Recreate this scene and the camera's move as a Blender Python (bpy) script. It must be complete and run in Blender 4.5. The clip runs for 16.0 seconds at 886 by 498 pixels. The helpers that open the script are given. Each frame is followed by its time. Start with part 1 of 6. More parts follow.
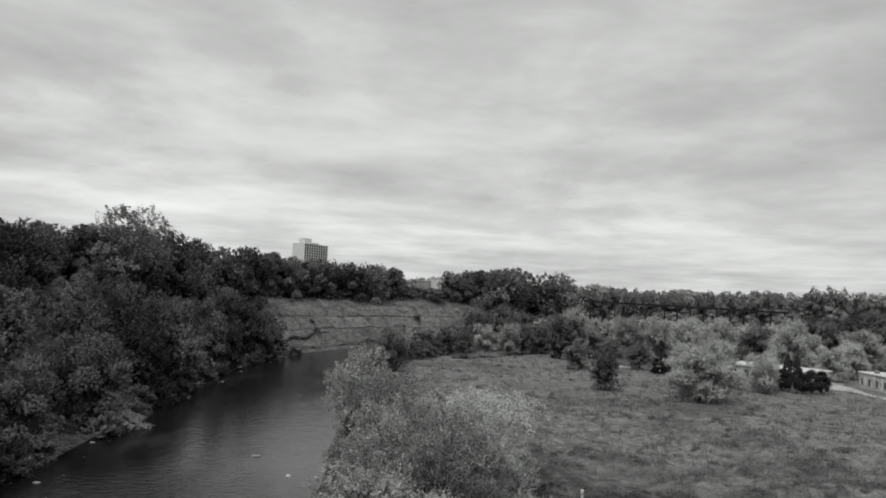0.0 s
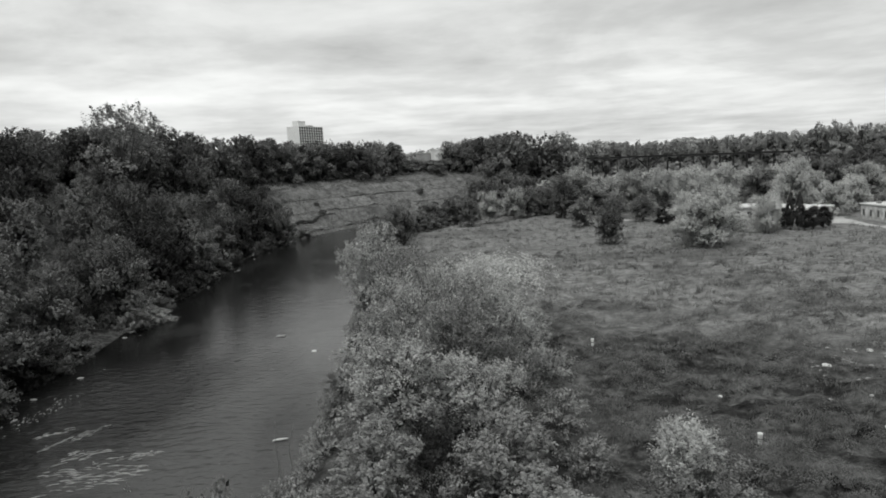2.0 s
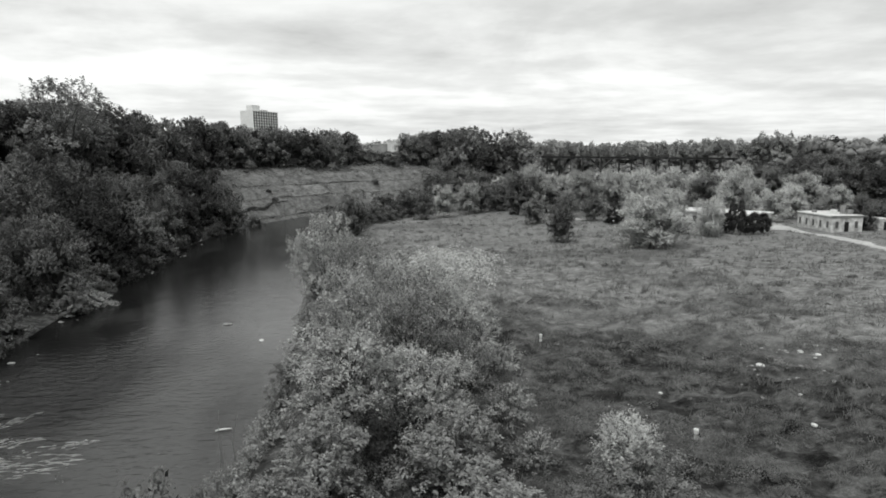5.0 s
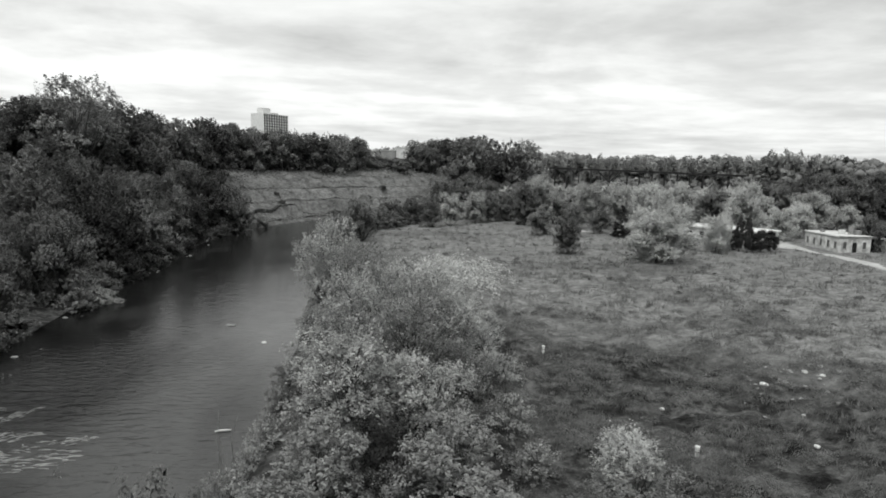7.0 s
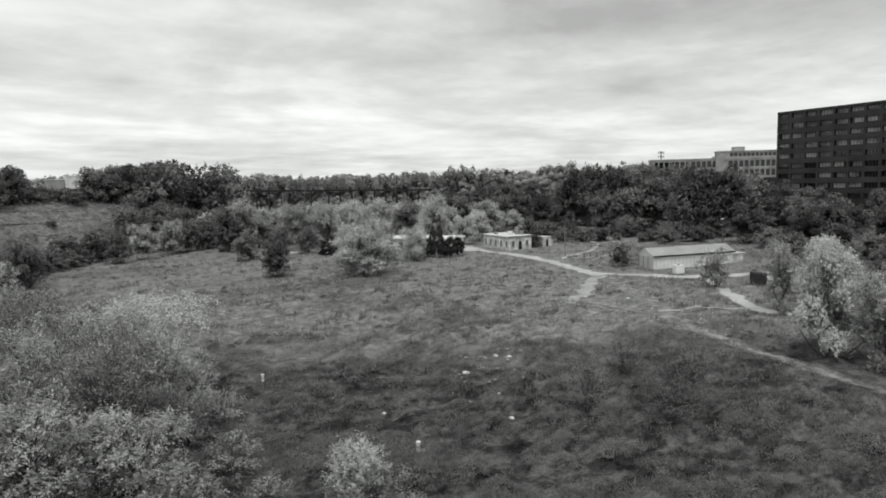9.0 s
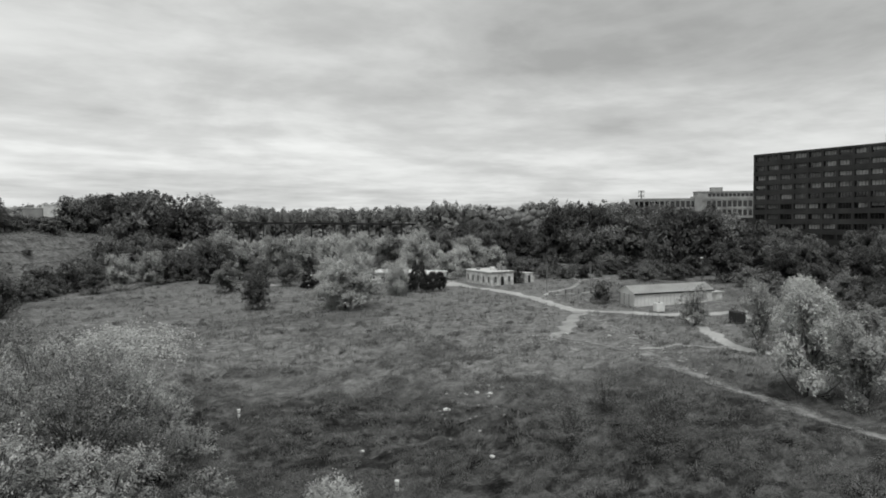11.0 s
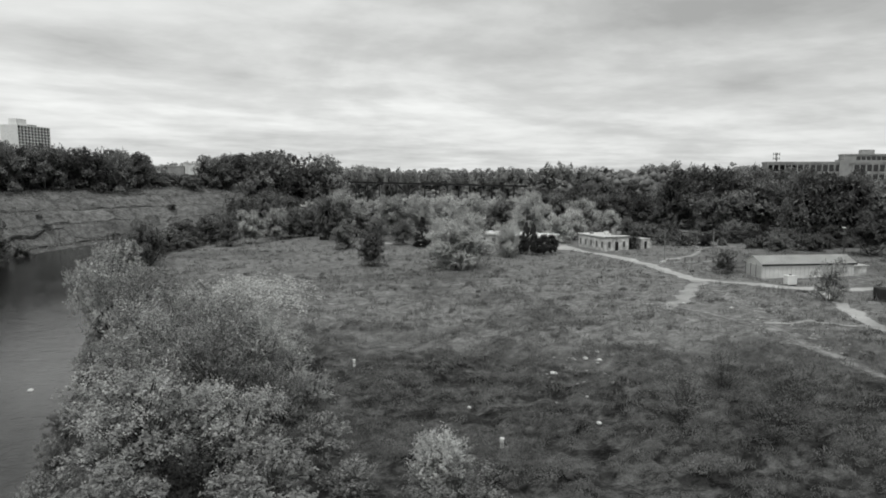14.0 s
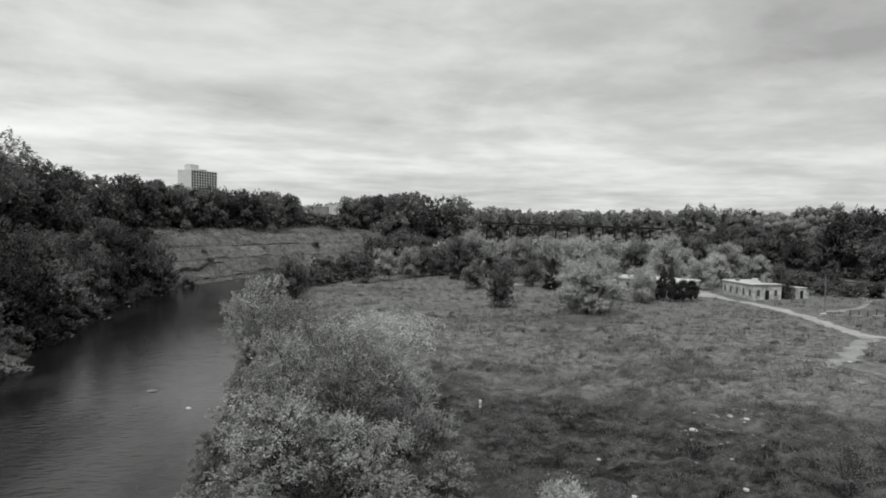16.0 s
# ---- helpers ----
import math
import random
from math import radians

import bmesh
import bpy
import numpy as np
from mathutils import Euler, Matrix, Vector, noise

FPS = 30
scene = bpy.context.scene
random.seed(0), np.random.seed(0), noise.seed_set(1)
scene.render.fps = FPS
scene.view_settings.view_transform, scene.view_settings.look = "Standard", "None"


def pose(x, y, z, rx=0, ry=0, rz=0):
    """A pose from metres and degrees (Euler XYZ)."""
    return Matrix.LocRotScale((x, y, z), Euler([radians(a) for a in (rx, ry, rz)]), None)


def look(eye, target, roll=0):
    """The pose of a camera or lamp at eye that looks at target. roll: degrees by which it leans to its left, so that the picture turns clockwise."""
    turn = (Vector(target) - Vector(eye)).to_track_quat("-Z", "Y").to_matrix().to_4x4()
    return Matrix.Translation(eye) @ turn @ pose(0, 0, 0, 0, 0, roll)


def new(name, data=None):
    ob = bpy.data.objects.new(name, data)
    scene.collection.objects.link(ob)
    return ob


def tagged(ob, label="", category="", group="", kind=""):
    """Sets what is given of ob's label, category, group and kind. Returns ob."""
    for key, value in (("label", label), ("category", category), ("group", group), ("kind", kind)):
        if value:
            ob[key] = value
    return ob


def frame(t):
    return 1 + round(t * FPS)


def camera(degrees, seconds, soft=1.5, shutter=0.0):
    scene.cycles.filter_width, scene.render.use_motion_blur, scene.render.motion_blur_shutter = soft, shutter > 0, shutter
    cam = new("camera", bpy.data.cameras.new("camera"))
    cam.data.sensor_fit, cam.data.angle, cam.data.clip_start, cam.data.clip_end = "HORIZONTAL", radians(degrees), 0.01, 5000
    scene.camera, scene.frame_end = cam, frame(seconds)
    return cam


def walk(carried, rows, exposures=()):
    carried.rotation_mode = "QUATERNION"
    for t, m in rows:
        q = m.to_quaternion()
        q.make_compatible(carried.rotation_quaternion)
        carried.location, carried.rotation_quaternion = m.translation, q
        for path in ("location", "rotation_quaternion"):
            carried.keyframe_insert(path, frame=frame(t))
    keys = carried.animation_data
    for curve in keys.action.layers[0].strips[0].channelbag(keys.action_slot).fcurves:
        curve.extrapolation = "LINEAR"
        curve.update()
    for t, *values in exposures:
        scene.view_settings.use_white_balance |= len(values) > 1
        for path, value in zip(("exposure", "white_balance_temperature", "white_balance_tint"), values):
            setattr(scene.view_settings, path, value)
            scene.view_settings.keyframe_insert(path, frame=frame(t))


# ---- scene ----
cam = camera(71.27, 16.0, soft=1.75)
PATH = [
    (0.0, pose(0, 0, 18, 94.18, -2.19, 0.11)),
    (0.5, pose(0, 0, 18, 91.96, -2.58, 0.80)),
    (1.0, pose(0, 0, 18, 92.18, -2.31, 0.24)),
    (1.5, pose(0, 0, 18, 87.77, -0.46, -0.56)),
    (2.0, pose(0, 0, 18, 82.27, 3.17, 0.19)),
    (2.5, pose(0, 0, 18, 77.49, 4.53, -1.82)),
    (3.0, pose(0, 0, 18, 76.95, 4.22, -8.13)),
    (3.5, pose(0, 0, 18, 78.79, 4.05, -9.19)),
    (4.0, pose(0, 0, 18, 79.36, 3.48, -9.13)),
    (4.5, pose(0, 0, 18, 80.21, 1.95, -7.37)),
    (4.7, pose(0, 0, 18, 81.08, 1.57, -5.26)),
    (6.8, pose(0, 0, 18, 82.12, -1.06, -1.36)),
    (7.0, pose(0, 0, 18, 82.21, -1.13, -3.06)),
    (7.5, pose(0, 0, 18, 83.04, -0.72, -9.16)),
    (8.0, pose(0, 0, 18, 82.83, -0.23, -17.64)),
    (8.5, pose(0, 0, 18, 83.36, 0.44, -24.54)),
    (9.0, pose(0, 0, 18, 84.04, 1.52, -30.04)),
    (9.2, pose(0, 0, 18, 85.19, 1.84, -31.10)),
    (11.3, pose(0, 0, 18, 87.68, 0.31, -31.15)),
    (11.5, pose(0, 0, 18, 88.01, 0.66, -29.74)),
    (12.0, pose(0, 0, 18, 88.45, 0.93, -26.49)),
    (12.5, pose(0, 0, 18, 87.57, 1.17, -24.01)),
    (13.0, pose(0, 0, 18, 87.22, 0.62, -22.63)),
    (13.5, pose(0, 0, 18, 85.45, 0.31, -20.95)),
    (14.0, pose(0, 0, 18, 83.72, -0.18, -21.25)),
    (14.5, pose(0, 0, 18, 81.35, -0.67, -18.89)),
    (15.0, pose(0, 0, 18, 83.94, -0.13, -17.71)),
    (15.5, pose(0, 0, 18, 86.86, -0.24, -16.24)),
    (16.0, pose(0, 0, 18, 87.41, -0.69, -9.21)),
]
walk(cam, PATH, exposures=[(0.0, -0.50), (1.0, -0.50), (2.0, -0.30), (2.5, -0.06), (3.5, -0.08), (7.5, -0.08), (9.0, -0.18), (11.5, -0.42), (13.0, -0.46), (14.0, -0.34), (15.0, -0.26), (16.0, -0.42)])

# ---------------------------------------------------------------- light
SUN_ELEV, SUN_AZ = 64.0, 215.0          # degrees; azimuth clockwise from +y
world = bpy.data.worlds.new("overcast")
scene.world = world
world.use_nodes = True


def sky_world():
    nt = world.node_tree
    n, l = nt.nodes, nt.links
    n.clear()

    def math_node(op, a, b=None, c=None):
        m = n.new("ShaderNodeMath")
        m.operation = op
        for i, v in enumerate((a, b, c)):
            if v is None:
                continue
            if isinstance(v, (int, float)):
                m.inputs[i].default_value = v
            else:
                l.new(v, m.inputs[i])
        return m.outputs[0]

    co = n.new("ShaderNodeTexCoord")
    sep = n.new("ShaderNodeSeparateXYZ")
    l.new(co.outputs["Generated"], sep.inputs[0])
    x, y, z = sep.outputs
    up = math_node("MAXIMUM", z, 0.0)
    deep = math_node("ADD", up, 0.085)
    u = math_node("DIVIDE", x, deep)
    v = math_node("DIVIDE", y, deep)
    comb = n.new("ShaderNodeCombineXYZ")
    l.new(u, comb.inputs[0]), l.new(v, comb.inputs[1])

    def clouds(scale, stretch, detail, rough, offset, turn):
        mp = n.new("ShaderNodeMapping")
        mp.inputs["Scale"].default_value = (scale / stretch, scale, 1)
        mp.inputs["Location"].default_value = offset
        mp.inputs["Rotation"].default_value = (0, 0, radians(turn))
        l.new(comb.outputs[0], mp.inputs[0])
        t = n.new("ShaderNodeTexNoise")
        t.inputs["Scale"].default_value = 1.0
        t.inputs["Detail"].default_value = detail
        t.inputs["Roughness"].default_value = rough
        t.inputs["Distortion"].default_value = 0.12
        l.new(mp.outputs[0], t.inputs["Vector"])
        return t.outputs[0]

    puff_map = n.new("ShaderNodeMapping")
    puff_map.inputs["Scale"].default_value = (2.3, 2.3, 7.0)
    puff_map.inputs["Rotation"].default_value = (0, radians(4), 0)
    l.new(co.outputs["Generated"], puff_map.inputs[0])
    puff_tex = n.new("ShaderNodeTexNoise")
    puff_tex.inputs["Scale"].default_value = 1.0
    puff_tex.inputs["Detail"].default_value = 9
    puff_tex.inputs["Roughness"].default_value = 0.56
    puff_tex.inputs["Distortion"].default_value = 0.5
    l.new(puff_map.outputs[0], puff_tex.inputs["Vector"])
    puffs = puff_tex.outputs[0]
    big = clouds(0.55, 1.25, 5, 0.55, (3.1, 7.7, 0), -8)
    small = clouds(1.5, 1.1, 8, 0.6, (1.3, 2.2, 0), -10)
    cover = math_node("ADD", math_node("ADD", math_node("MULTIPLY", big, 0.40), math_node("MULTIPLY", small, 0.22)), math_node("MULTIPLY", puffs, 0.38))
    ramp = n.new("ShaderNodeValToRGB")
    e = ramp.color_ramp.elements
    e[0].position, e[0].color = 0.38, (0.66, 0.66, 0.66, 1)
    e[1].position, e[1].color = 0.62, (1.28, 1.28, 1.28, 1)
    for pos, v in ((0.44, 0.82), (0.475, 0.89), (0.51, 1.0), (0.55, 1.12)):
        e.new(pos).color = (v, v, v, 1)
    l.new(cover, ramp.inputs[0])
    # a bright gap of thin cloud low down, heavier bellies above it
    profile = n.new("ShaderNodeValToRGB")
    pe = profile.color_ramp.elements
    pe[0].position, pe[0].color = 0.0, (0.90, 0.90, 0.90, 1)
    pe[1].position, pe[1].color = 0.55, (0.80, 0.80, 0.80, 1)
    for pos, v in ((0.02, 0.95), (0.05, 1.06), (0.075, 1.01), (0.11, 1.06), (0.16, 0.97), (0.22, 0.87), (0.30, 0.87), (0.42, 0.92)):
        q = pe.new(pos)
        q.color = (v, v, v, 1)
    l.new(up, profile.inputs[0])
    mix = n.new("ShaderNodeMix")
    mix.data_type = "RGBA"
    mix.blend_type = "MULTIPLY"
    mix.inputs["Factor"].default_value = 1.0
    l.new(ramp.outputs[0], mix.inputs["A"])
    l.new(profile.outputs[0], mix.inputs["B"])
    # clear sky above the clouds, seen through them only faintly
    sky = n.new("ShaderNodeTexSky")
    sky.sky_type = "NISHITA"
    sky.sun_disc = False
    sky.sun_elevation, sky.sun_rotation = radians(SUN_ELEV), radians(SUN_AZ)
    grey = n.new("ShaderNodeRGBToBW")
    l.new(sky.outputs[0], grey.inputs[0])
    clear = math_node("MULTIPLY", grey.outputs[0], 0.10)
    both = n.new("ShaderNodeMix")
    both.data_type = "RGBA"
    both.inputs["Factor"].default_value = 0.10
    l.new(mix.outputs["Result"], both.inputs["A"])
    l.new(clear, both.inputs["B"])
    east = math_node("SUBTRACT", 1.06, math_node("MULTIPLY", math_node("MAXIMUM", x, 0.0), 0.18))
    bank = n.new("ShaderNodeMix")
    bank.data_type = "RGBA"
    bank.blend_type = "MULTIPLY"
    bank.inputs["Factor"].default_value = 1.0
    l.new(both.outputs["Result"], bank.inputs["A"]), l.new(east, bank.inputs["B"])
    tint = n.new("ShaderNodeMix")
    tint.data_type = "RGBA"
    tint.blend_type = "MULTIPLY"
    tint.inputs["Factor"].default_value = 1.0
    l.new(bank.outputs["Result"], tint.inputs["A"])
    tint.inputs["B"].default_value = (0.985, 1.0, 0.985, 1)
    bg = n.new("ShaderNodeBackground")
    bg.inputs["Strength"].default_value = 1.0
    l.new(tint.outputs["Result"], bg.inputs[0])
    out = n.new("ShaderNodeOutputWorld")
    l.new(bg.outputs[0], out.inputs[0])


sky_world()
sun_data = bpy.data.lights.new("sun", "SUN")
sun_data.energy, sun_data.angle, sun_data.color = 1.3, radians(14), (1.0, 1.0, 0.985)
sun = new("sun", sun_data)
a, e_ = radians(SUN_AZ), radians(SUN_ELEV)
sun.matrix_world = look((math.sin(a) * math.cos(e_) * 300, math.cos(a) * math.cos(e_) * 300, math.sin(e_) * 300), (0, 0, 0))


# ---------------------------------------------------------------- materials
def grey3(v):
    return (v * 0.99, v, v * 0.985, 1)


def material(name, low, high, scale=1.0, fine=12.0, rough=0.8, bump=0.3, metal=0.0, bump_scale=None, distance=0.02, per_object=0.0, gloss=0.3):
    """A grey surface: broad stains and fine grain between two values, with relief."""
    m = bpy.data.materials.new(name)
    m.use_nodes = True
    n, l = m.node_tree.nodes, m.node_tree.links
    bsdf = n["Principled BSDF"]
    bsdf.inputs["Roughness"].default_value = rough
    bsdf.inputs["Metallic"].default_value = metal
    bsdf.inputs["Specular IOR Level"].default_value = gloss
    geo = n.new("ShaderNodeNewGeometry")
    t1, t2 = n.new("ShaderNodeTexNoise"), n.new("ShaderNodeTexNoise")
    t1.inputs["Scale"].default_value, t2.inputs["Scale"].default_value = scale, fine
    t1.inputs["Detail"].default_value, t2.inputs["Detail"].default_value = 5, 4
    l.new(geo.outputs["Position"], t1.inputs["Vector"])
    l.new(geo.outputs["Position"], t2.inputs["Vector"])
    add = n.new("ShaderNodeMath")
    add.operation = "MULTIPLY_ADD"
    add.inputs[1].default_value = 0.4
    l.new(t2.outputs[0], add.inputs[0]), l.new(t1.outputs[0], add.inputs[2])
    value = add.outputs[0]
    if per_object:
        info = n.new("ShaderNodeObjectInfo")
        k = n.new("ShaderNodeMath")
        k.operation = "MULTIPLY_ADD"
        k.inputs[1].default_value = per_object
        l.new(info.outputs["Random"], k.inputs[0]), l.new(value, k.inputs[2])
        sub = n.new("ShaderNodeMath")
        sub.operation = "SUBTRACT"
        sub.inputs[1].default_value = per_object / 2
        l.new(k.outputs[0], sub.inputs[0])
        value = sub.outputs[0]
    ramp = n.new("ShaderNodeValToRGB")
    e = ramp.color_ramp.elements
    e[0].position, e[0].color = 0.48, grey3(low)
    e[1].position, e[1].color = 0.92, grey3(high)
    l.new(value, ramp.inputs[0])
    l.new(ramp.outputs[0], bsdf.inputs["Base Color"])
    if bump:
        b = n.new("ShaderNodeBump")
        b.inputs["Strength"].default_value = bump
        b.inputs["Distance"].default_value = distance
        t3 = n.new("ShaderNodeTexNoise")
        t3.inputs["Scale"].default_value = bump_scale or fine
        t3.inputs["Detail"].default_value = 6
        l.new(geo.outputs["Position"], t3.inputs["Vector"])
        l.new(t3.outputs[0], b.inputs["Height"])
        l.new(b.outputs[0], bsdf.inputs["Normal"])
    return m


def leaf_material(name, low, high, spread=0.35, patch=0.35, through_light=0.3, by_plant=0.4, shift=0.0):
    """Leaves that differ one by one, by clump and by plant, and let some light through."""
    m = bpy.data.materials.new(name)
    m.use_nodes = True
    n, l = m.node_tree.nodes, m.node_tree.links
    bsdf = n["Principled BSDF"]
    bsdf.inputs["Roughness"].default_value = 0.6
    bsdf.inputs["Specular IOR Level"].default_value = 0.25
    geo, info = n.new("ShaderNodeNewGeometry"), n.new("ShaderNodeObjectInfo")
    t = n.new("ShaderNodeTexNoise")
    t.inputs["Scale"].default_value = patch
    t.inputs["Detail"].default_value = 3
    l.new(geo.outputs["Position"], t.inputs["Vector"])

    def mad(a, k, c):
        q = n.new("ShaderNodeMath")
        q.operation = "MULTIPLY_ADD"
        q.inputs[1].default_value = k
        l.new(a, q.inputs[0])
        if isinstance(c, float):
            q.inputs[2].default_value = c
        else:
            l.new(c, q.inputs[2])
        return q.outputs[0]

    v = mad(geo.outputs["Random Per Island"], spread, -spread / 2 - shift)
    v = mad(info.outputs["Random"], by_plant, v)
    v = mad(t.outputs[0], 1.1, v)
    ramp = n.new("ShaderNodeValToRGB")
    e = ramp.color_ramp.elements
    e[0].position, e[0].color = 0.42, grey3(low)
    e[1].position, e[1].color = 1.02, grey3(high)
    l.new(v, ramp.inputs[0])
    l.new(ramp.outputs[0], bsdf.inputs["Base Color"])
    tr = n.new("ShaderNodeBsdfTranslucent")
    l.new(ramp.outputs[0], tr.inputs["Color"])
    mix = n.new("ShaderNodeMixShader")
    mix.inputs[0].default_value = through_light
    l.new(bsdf.outputs[0], mix.inputs[1]), l.new(tr.outputs[0], mix.inputs[2])
    l.new(mix.outputs[0], n["Material Output"].inputs["Surface"])
    return m


def ground_material():
    m = bpy.data.materials.new("meadow_soil")
    m.use_nodes = True
    n, l = m.node_tree.nodes, m.node_tree.links
    bsdf = n["Principled BSDF"]
    bsdf.inputs["Roughness"].default_value = 0.95
    bsdf.inputs["Specular IOR Level"].default_value = 0.1
    geo = n.new("ShaderNodeNewGeometry")

    def tex(scale, detail, stretch=1.0, rough=0.6):
        mp = n.new("ShaderNodeMapping")
        mp.inputs["Scale"].default_value = (scale / stretch, scale, scale)
        l.new(geo.outputs["Position"], mp.inputs[0])
        t = n.new("ShaderNodeTexNoise")
        t.inputs["Scale"].default_value = 1
        t.inputs["Detail"].default_value = detail
        t.inputs["Roughness"].default_value = rough
        l.new(mp.outputs[0], t.inputs["Vector"])
        return t.outputs[0]

    def ramp(src, p0, c0, p1, c1):
        r = n.new("ShaderNodeValToRGB")
        e = r.color_ramp.elements
        e[0].position, e[0].color = p0, grey3(c0)
        e[1].position, e[1].color = p1, grey3(c1)
        l.new(src, r.inputs[0])
        return r.outputs[0]

    def mixed(f, a, b):
        q = n.new("ShaderNodeMix")
        q.data_type = "RGBA"
        l.new(f, q.inputs["Factor"]), l.new(a, q.inputs["A"]), l.new(b, q.inputs["B"])
        return q.outputs["Result"]

    broad = tex(0.035, 5, 1.8)
    fine = tex(3.0, 6)
    # darkest patches put the shade of crevices between tussocks into the soil colour
    dark_ground = ramp(tex(1.3, 8, 1.4, 0.8), 0.42, 0.010, 0.60, 0.055)
    dark = mixed(ramp(tex(0.42, 5, 1.6, 0.62), 0.43, 0.0, 0.55, 1.0), dark_ground, ramp(tex(1.0, 9, 1.5, 0.85), 0.42, 0.03, 0.60, 0.19))
    dry = ramp(tex(0.95, 10, 1.9, 0.85), 0.39, 0.10, 0.61, 0.37)
    drier = n.new("ShaderNodeMapRange")
    drier.interpolation_type = "SMOOTHSTEP"
    for i, v in ((1, 38.0), (2, 66.0), (3, -0.12), (4, 0.18)):
        drier.inputs[i].default_value = v
    across = n.new("ShaderNodeVectorMath")
    across.operation = "DOT_PRODUCT"
    across.inputs[1].default_value = (0.48, 0.75, 0.0)
    l.new(geo.outputs["Position"], across.inputs[0])
    l.new(across.outputs["Value"], drier.inputs[0])
    sum_ = n.new("ShaderNodeMath")
    l.new(broad, sum_.inputs[0]), l.new(drier.outputs[0], sum_.inputs[1])
    mask = ramp(sum_.outputs[0], 0.46, 0.0, 0.66, 0.95)
    col = mixed(mask, dark, dry)
    bare = ramp(tex(0.11, 7, 2.2, 0.65), 0.66, 0.0, 0.74, 0.85)
    pale = ramp(fine, 0.3, 0.24, 0.7, 0.40)
    l.new(mixed(bare, col, pale), bsdf.inputs["Base Color"])
    b = n.new("ShaderNodeBump")
    b.inputs["Strength"].default_value = 0.8
    b.inputs["Distance"].default_value = 0.18
    l.new(tex(2.2, 8, 1.0, 0.75), b.inputs["Height"])
    l.new(b.outputs[0], bsdf.inputs["Normal"])
    return m


def water_material():
    m = bpy.data.materials.new("river_water")
    m.use_nodes = True
    n, l = m.node_tree.nodes, m.node_tree.links
    bsdf = n["Principled BSDF"]
    bsdf.inputs["Roughness"].default_value = 0.09
    bsdf.inputs["IOR"].default_value = 1.33
    geo = n.new("ShaderNodeNewGeometry")

    def tex(scale, detail, sx):
        mp = n.new("ShaderNodeMapping")
        mp.inputs["Scale"].default_value = (scale * sx, scale, scale)
        mp.inputs["Rotation"].default_value = (0, 0, radians(12))
        l.new(geo.outputs["Position"], mp.inputs[0])
        t = n.new("ShaderNodeTexNoise")
        t.inputs["Scale"].default_value = 1
        t.inputs["Detail"].default_value = detail
        l.new(mp.outputs[0], t.inputs["Vector"])
        return t.outputs[0]

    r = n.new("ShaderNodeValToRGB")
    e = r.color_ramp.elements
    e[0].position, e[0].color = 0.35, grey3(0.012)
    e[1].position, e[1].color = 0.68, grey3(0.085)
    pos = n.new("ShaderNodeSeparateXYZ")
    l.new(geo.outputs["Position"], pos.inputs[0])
    # paler silt to the right; the hill's dark reflection coloured in at left
    silt_and_reflection = n.new("ShaderNodeMapRange")
    silt_and_reflection.interpolation_type = "SMOOTHSTEP"
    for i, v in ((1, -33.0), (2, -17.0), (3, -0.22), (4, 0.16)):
        silt_and_reflection.inputs[i].default_value = v
    l.new(pos.outputs[0], silt_and_reflection.inputs[0])
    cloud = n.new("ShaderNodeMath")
    l.new(tex(0.05, 6, 1.8), cloud.inputs[0]), l.new(silt_and_reflection.outputs[0], cloud.inputs[1])
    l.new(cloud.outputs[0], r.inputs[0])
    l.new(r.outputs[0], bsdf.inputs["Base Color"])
    b1, b2 = n.new("ShaderNodeBump"), n.new("ShaderNodeBump")
    b1.inputs["Strength"].default_value, b1.inputs["Distance"].default_value = 0.25, 0.08
    b2.inputs["Strength"].default_value, b2.inputs["Distance"].default_value = 0.22, 0.05
    sub = n.new("ShaderNodeVectorMath")
    sub.operation = "DISTANCE"
    sub.inputs[1].default_value = (-30, 44, RIVER_Z)
    l.new(geo.outputs["Position"], sub.inputs[0])
    near = n.new("ShaderNodeMapRange")
    near.interpolation_type = "SMOOTHSTEP"
    for i, v in ((1, 9.0), (2, 34.0), (3, 1.0), (4, 0.22)):
        near.inputs[i].default_value = v
    l.new(sub.outputs["Value"], near.inputs[0])
    l.new(near.outputs[0], b2.inputs["Strength"])
    b2.inputs["Distance"].default_value = 0.20
    l.new(tex(0.5, 4, 0.6), b1.inputs["Height"])
    l.new(tex(1.8, 5, 0.5), b2.inputs["Height"])
    l.new(b1.outputs[0], b2.inputs["Normal"])
    b3 = n.new("ShaderNodeBump")
    b3.inputs["Distance"].default_value = 0.45
    rush = n.new("ShaderNodeMapRange")
    rush.interpolation_type = "SMOOTHSTEP"
    for i, v in ((1, 5.0), (2, 17.0), (3, 0.85), (4, 0.0)):
        rush.inputs[i].default_value = v
    l.new(sub.outputs["Value"], rush.inputs[0])
    l.new(rush.outputs[0], b3.inputs["Strength"])
    l.new(tex(1.1, 3, 0.3), b3.inputs["Height"])
    l.new(b2.outputs[0], b3.inputs["Normal"])
    l.new(b3.outputs[0], bsdf.inputs["Normal"])
    return m


def glass_material(name, v, rough=0.05):
    m = bpy.data.materials.new(name)
    m.use_nodes = True
    bsdf = m.node_tree.nodes["Principled BSDF"]
    bsdf.inputs["Base Color"].default_value = grey3(v)
    bsdf.inputs["Roughness"].default_value = rough
    bsdf.inputs["Specular IOR Level"].default_value = 0.6
    return m


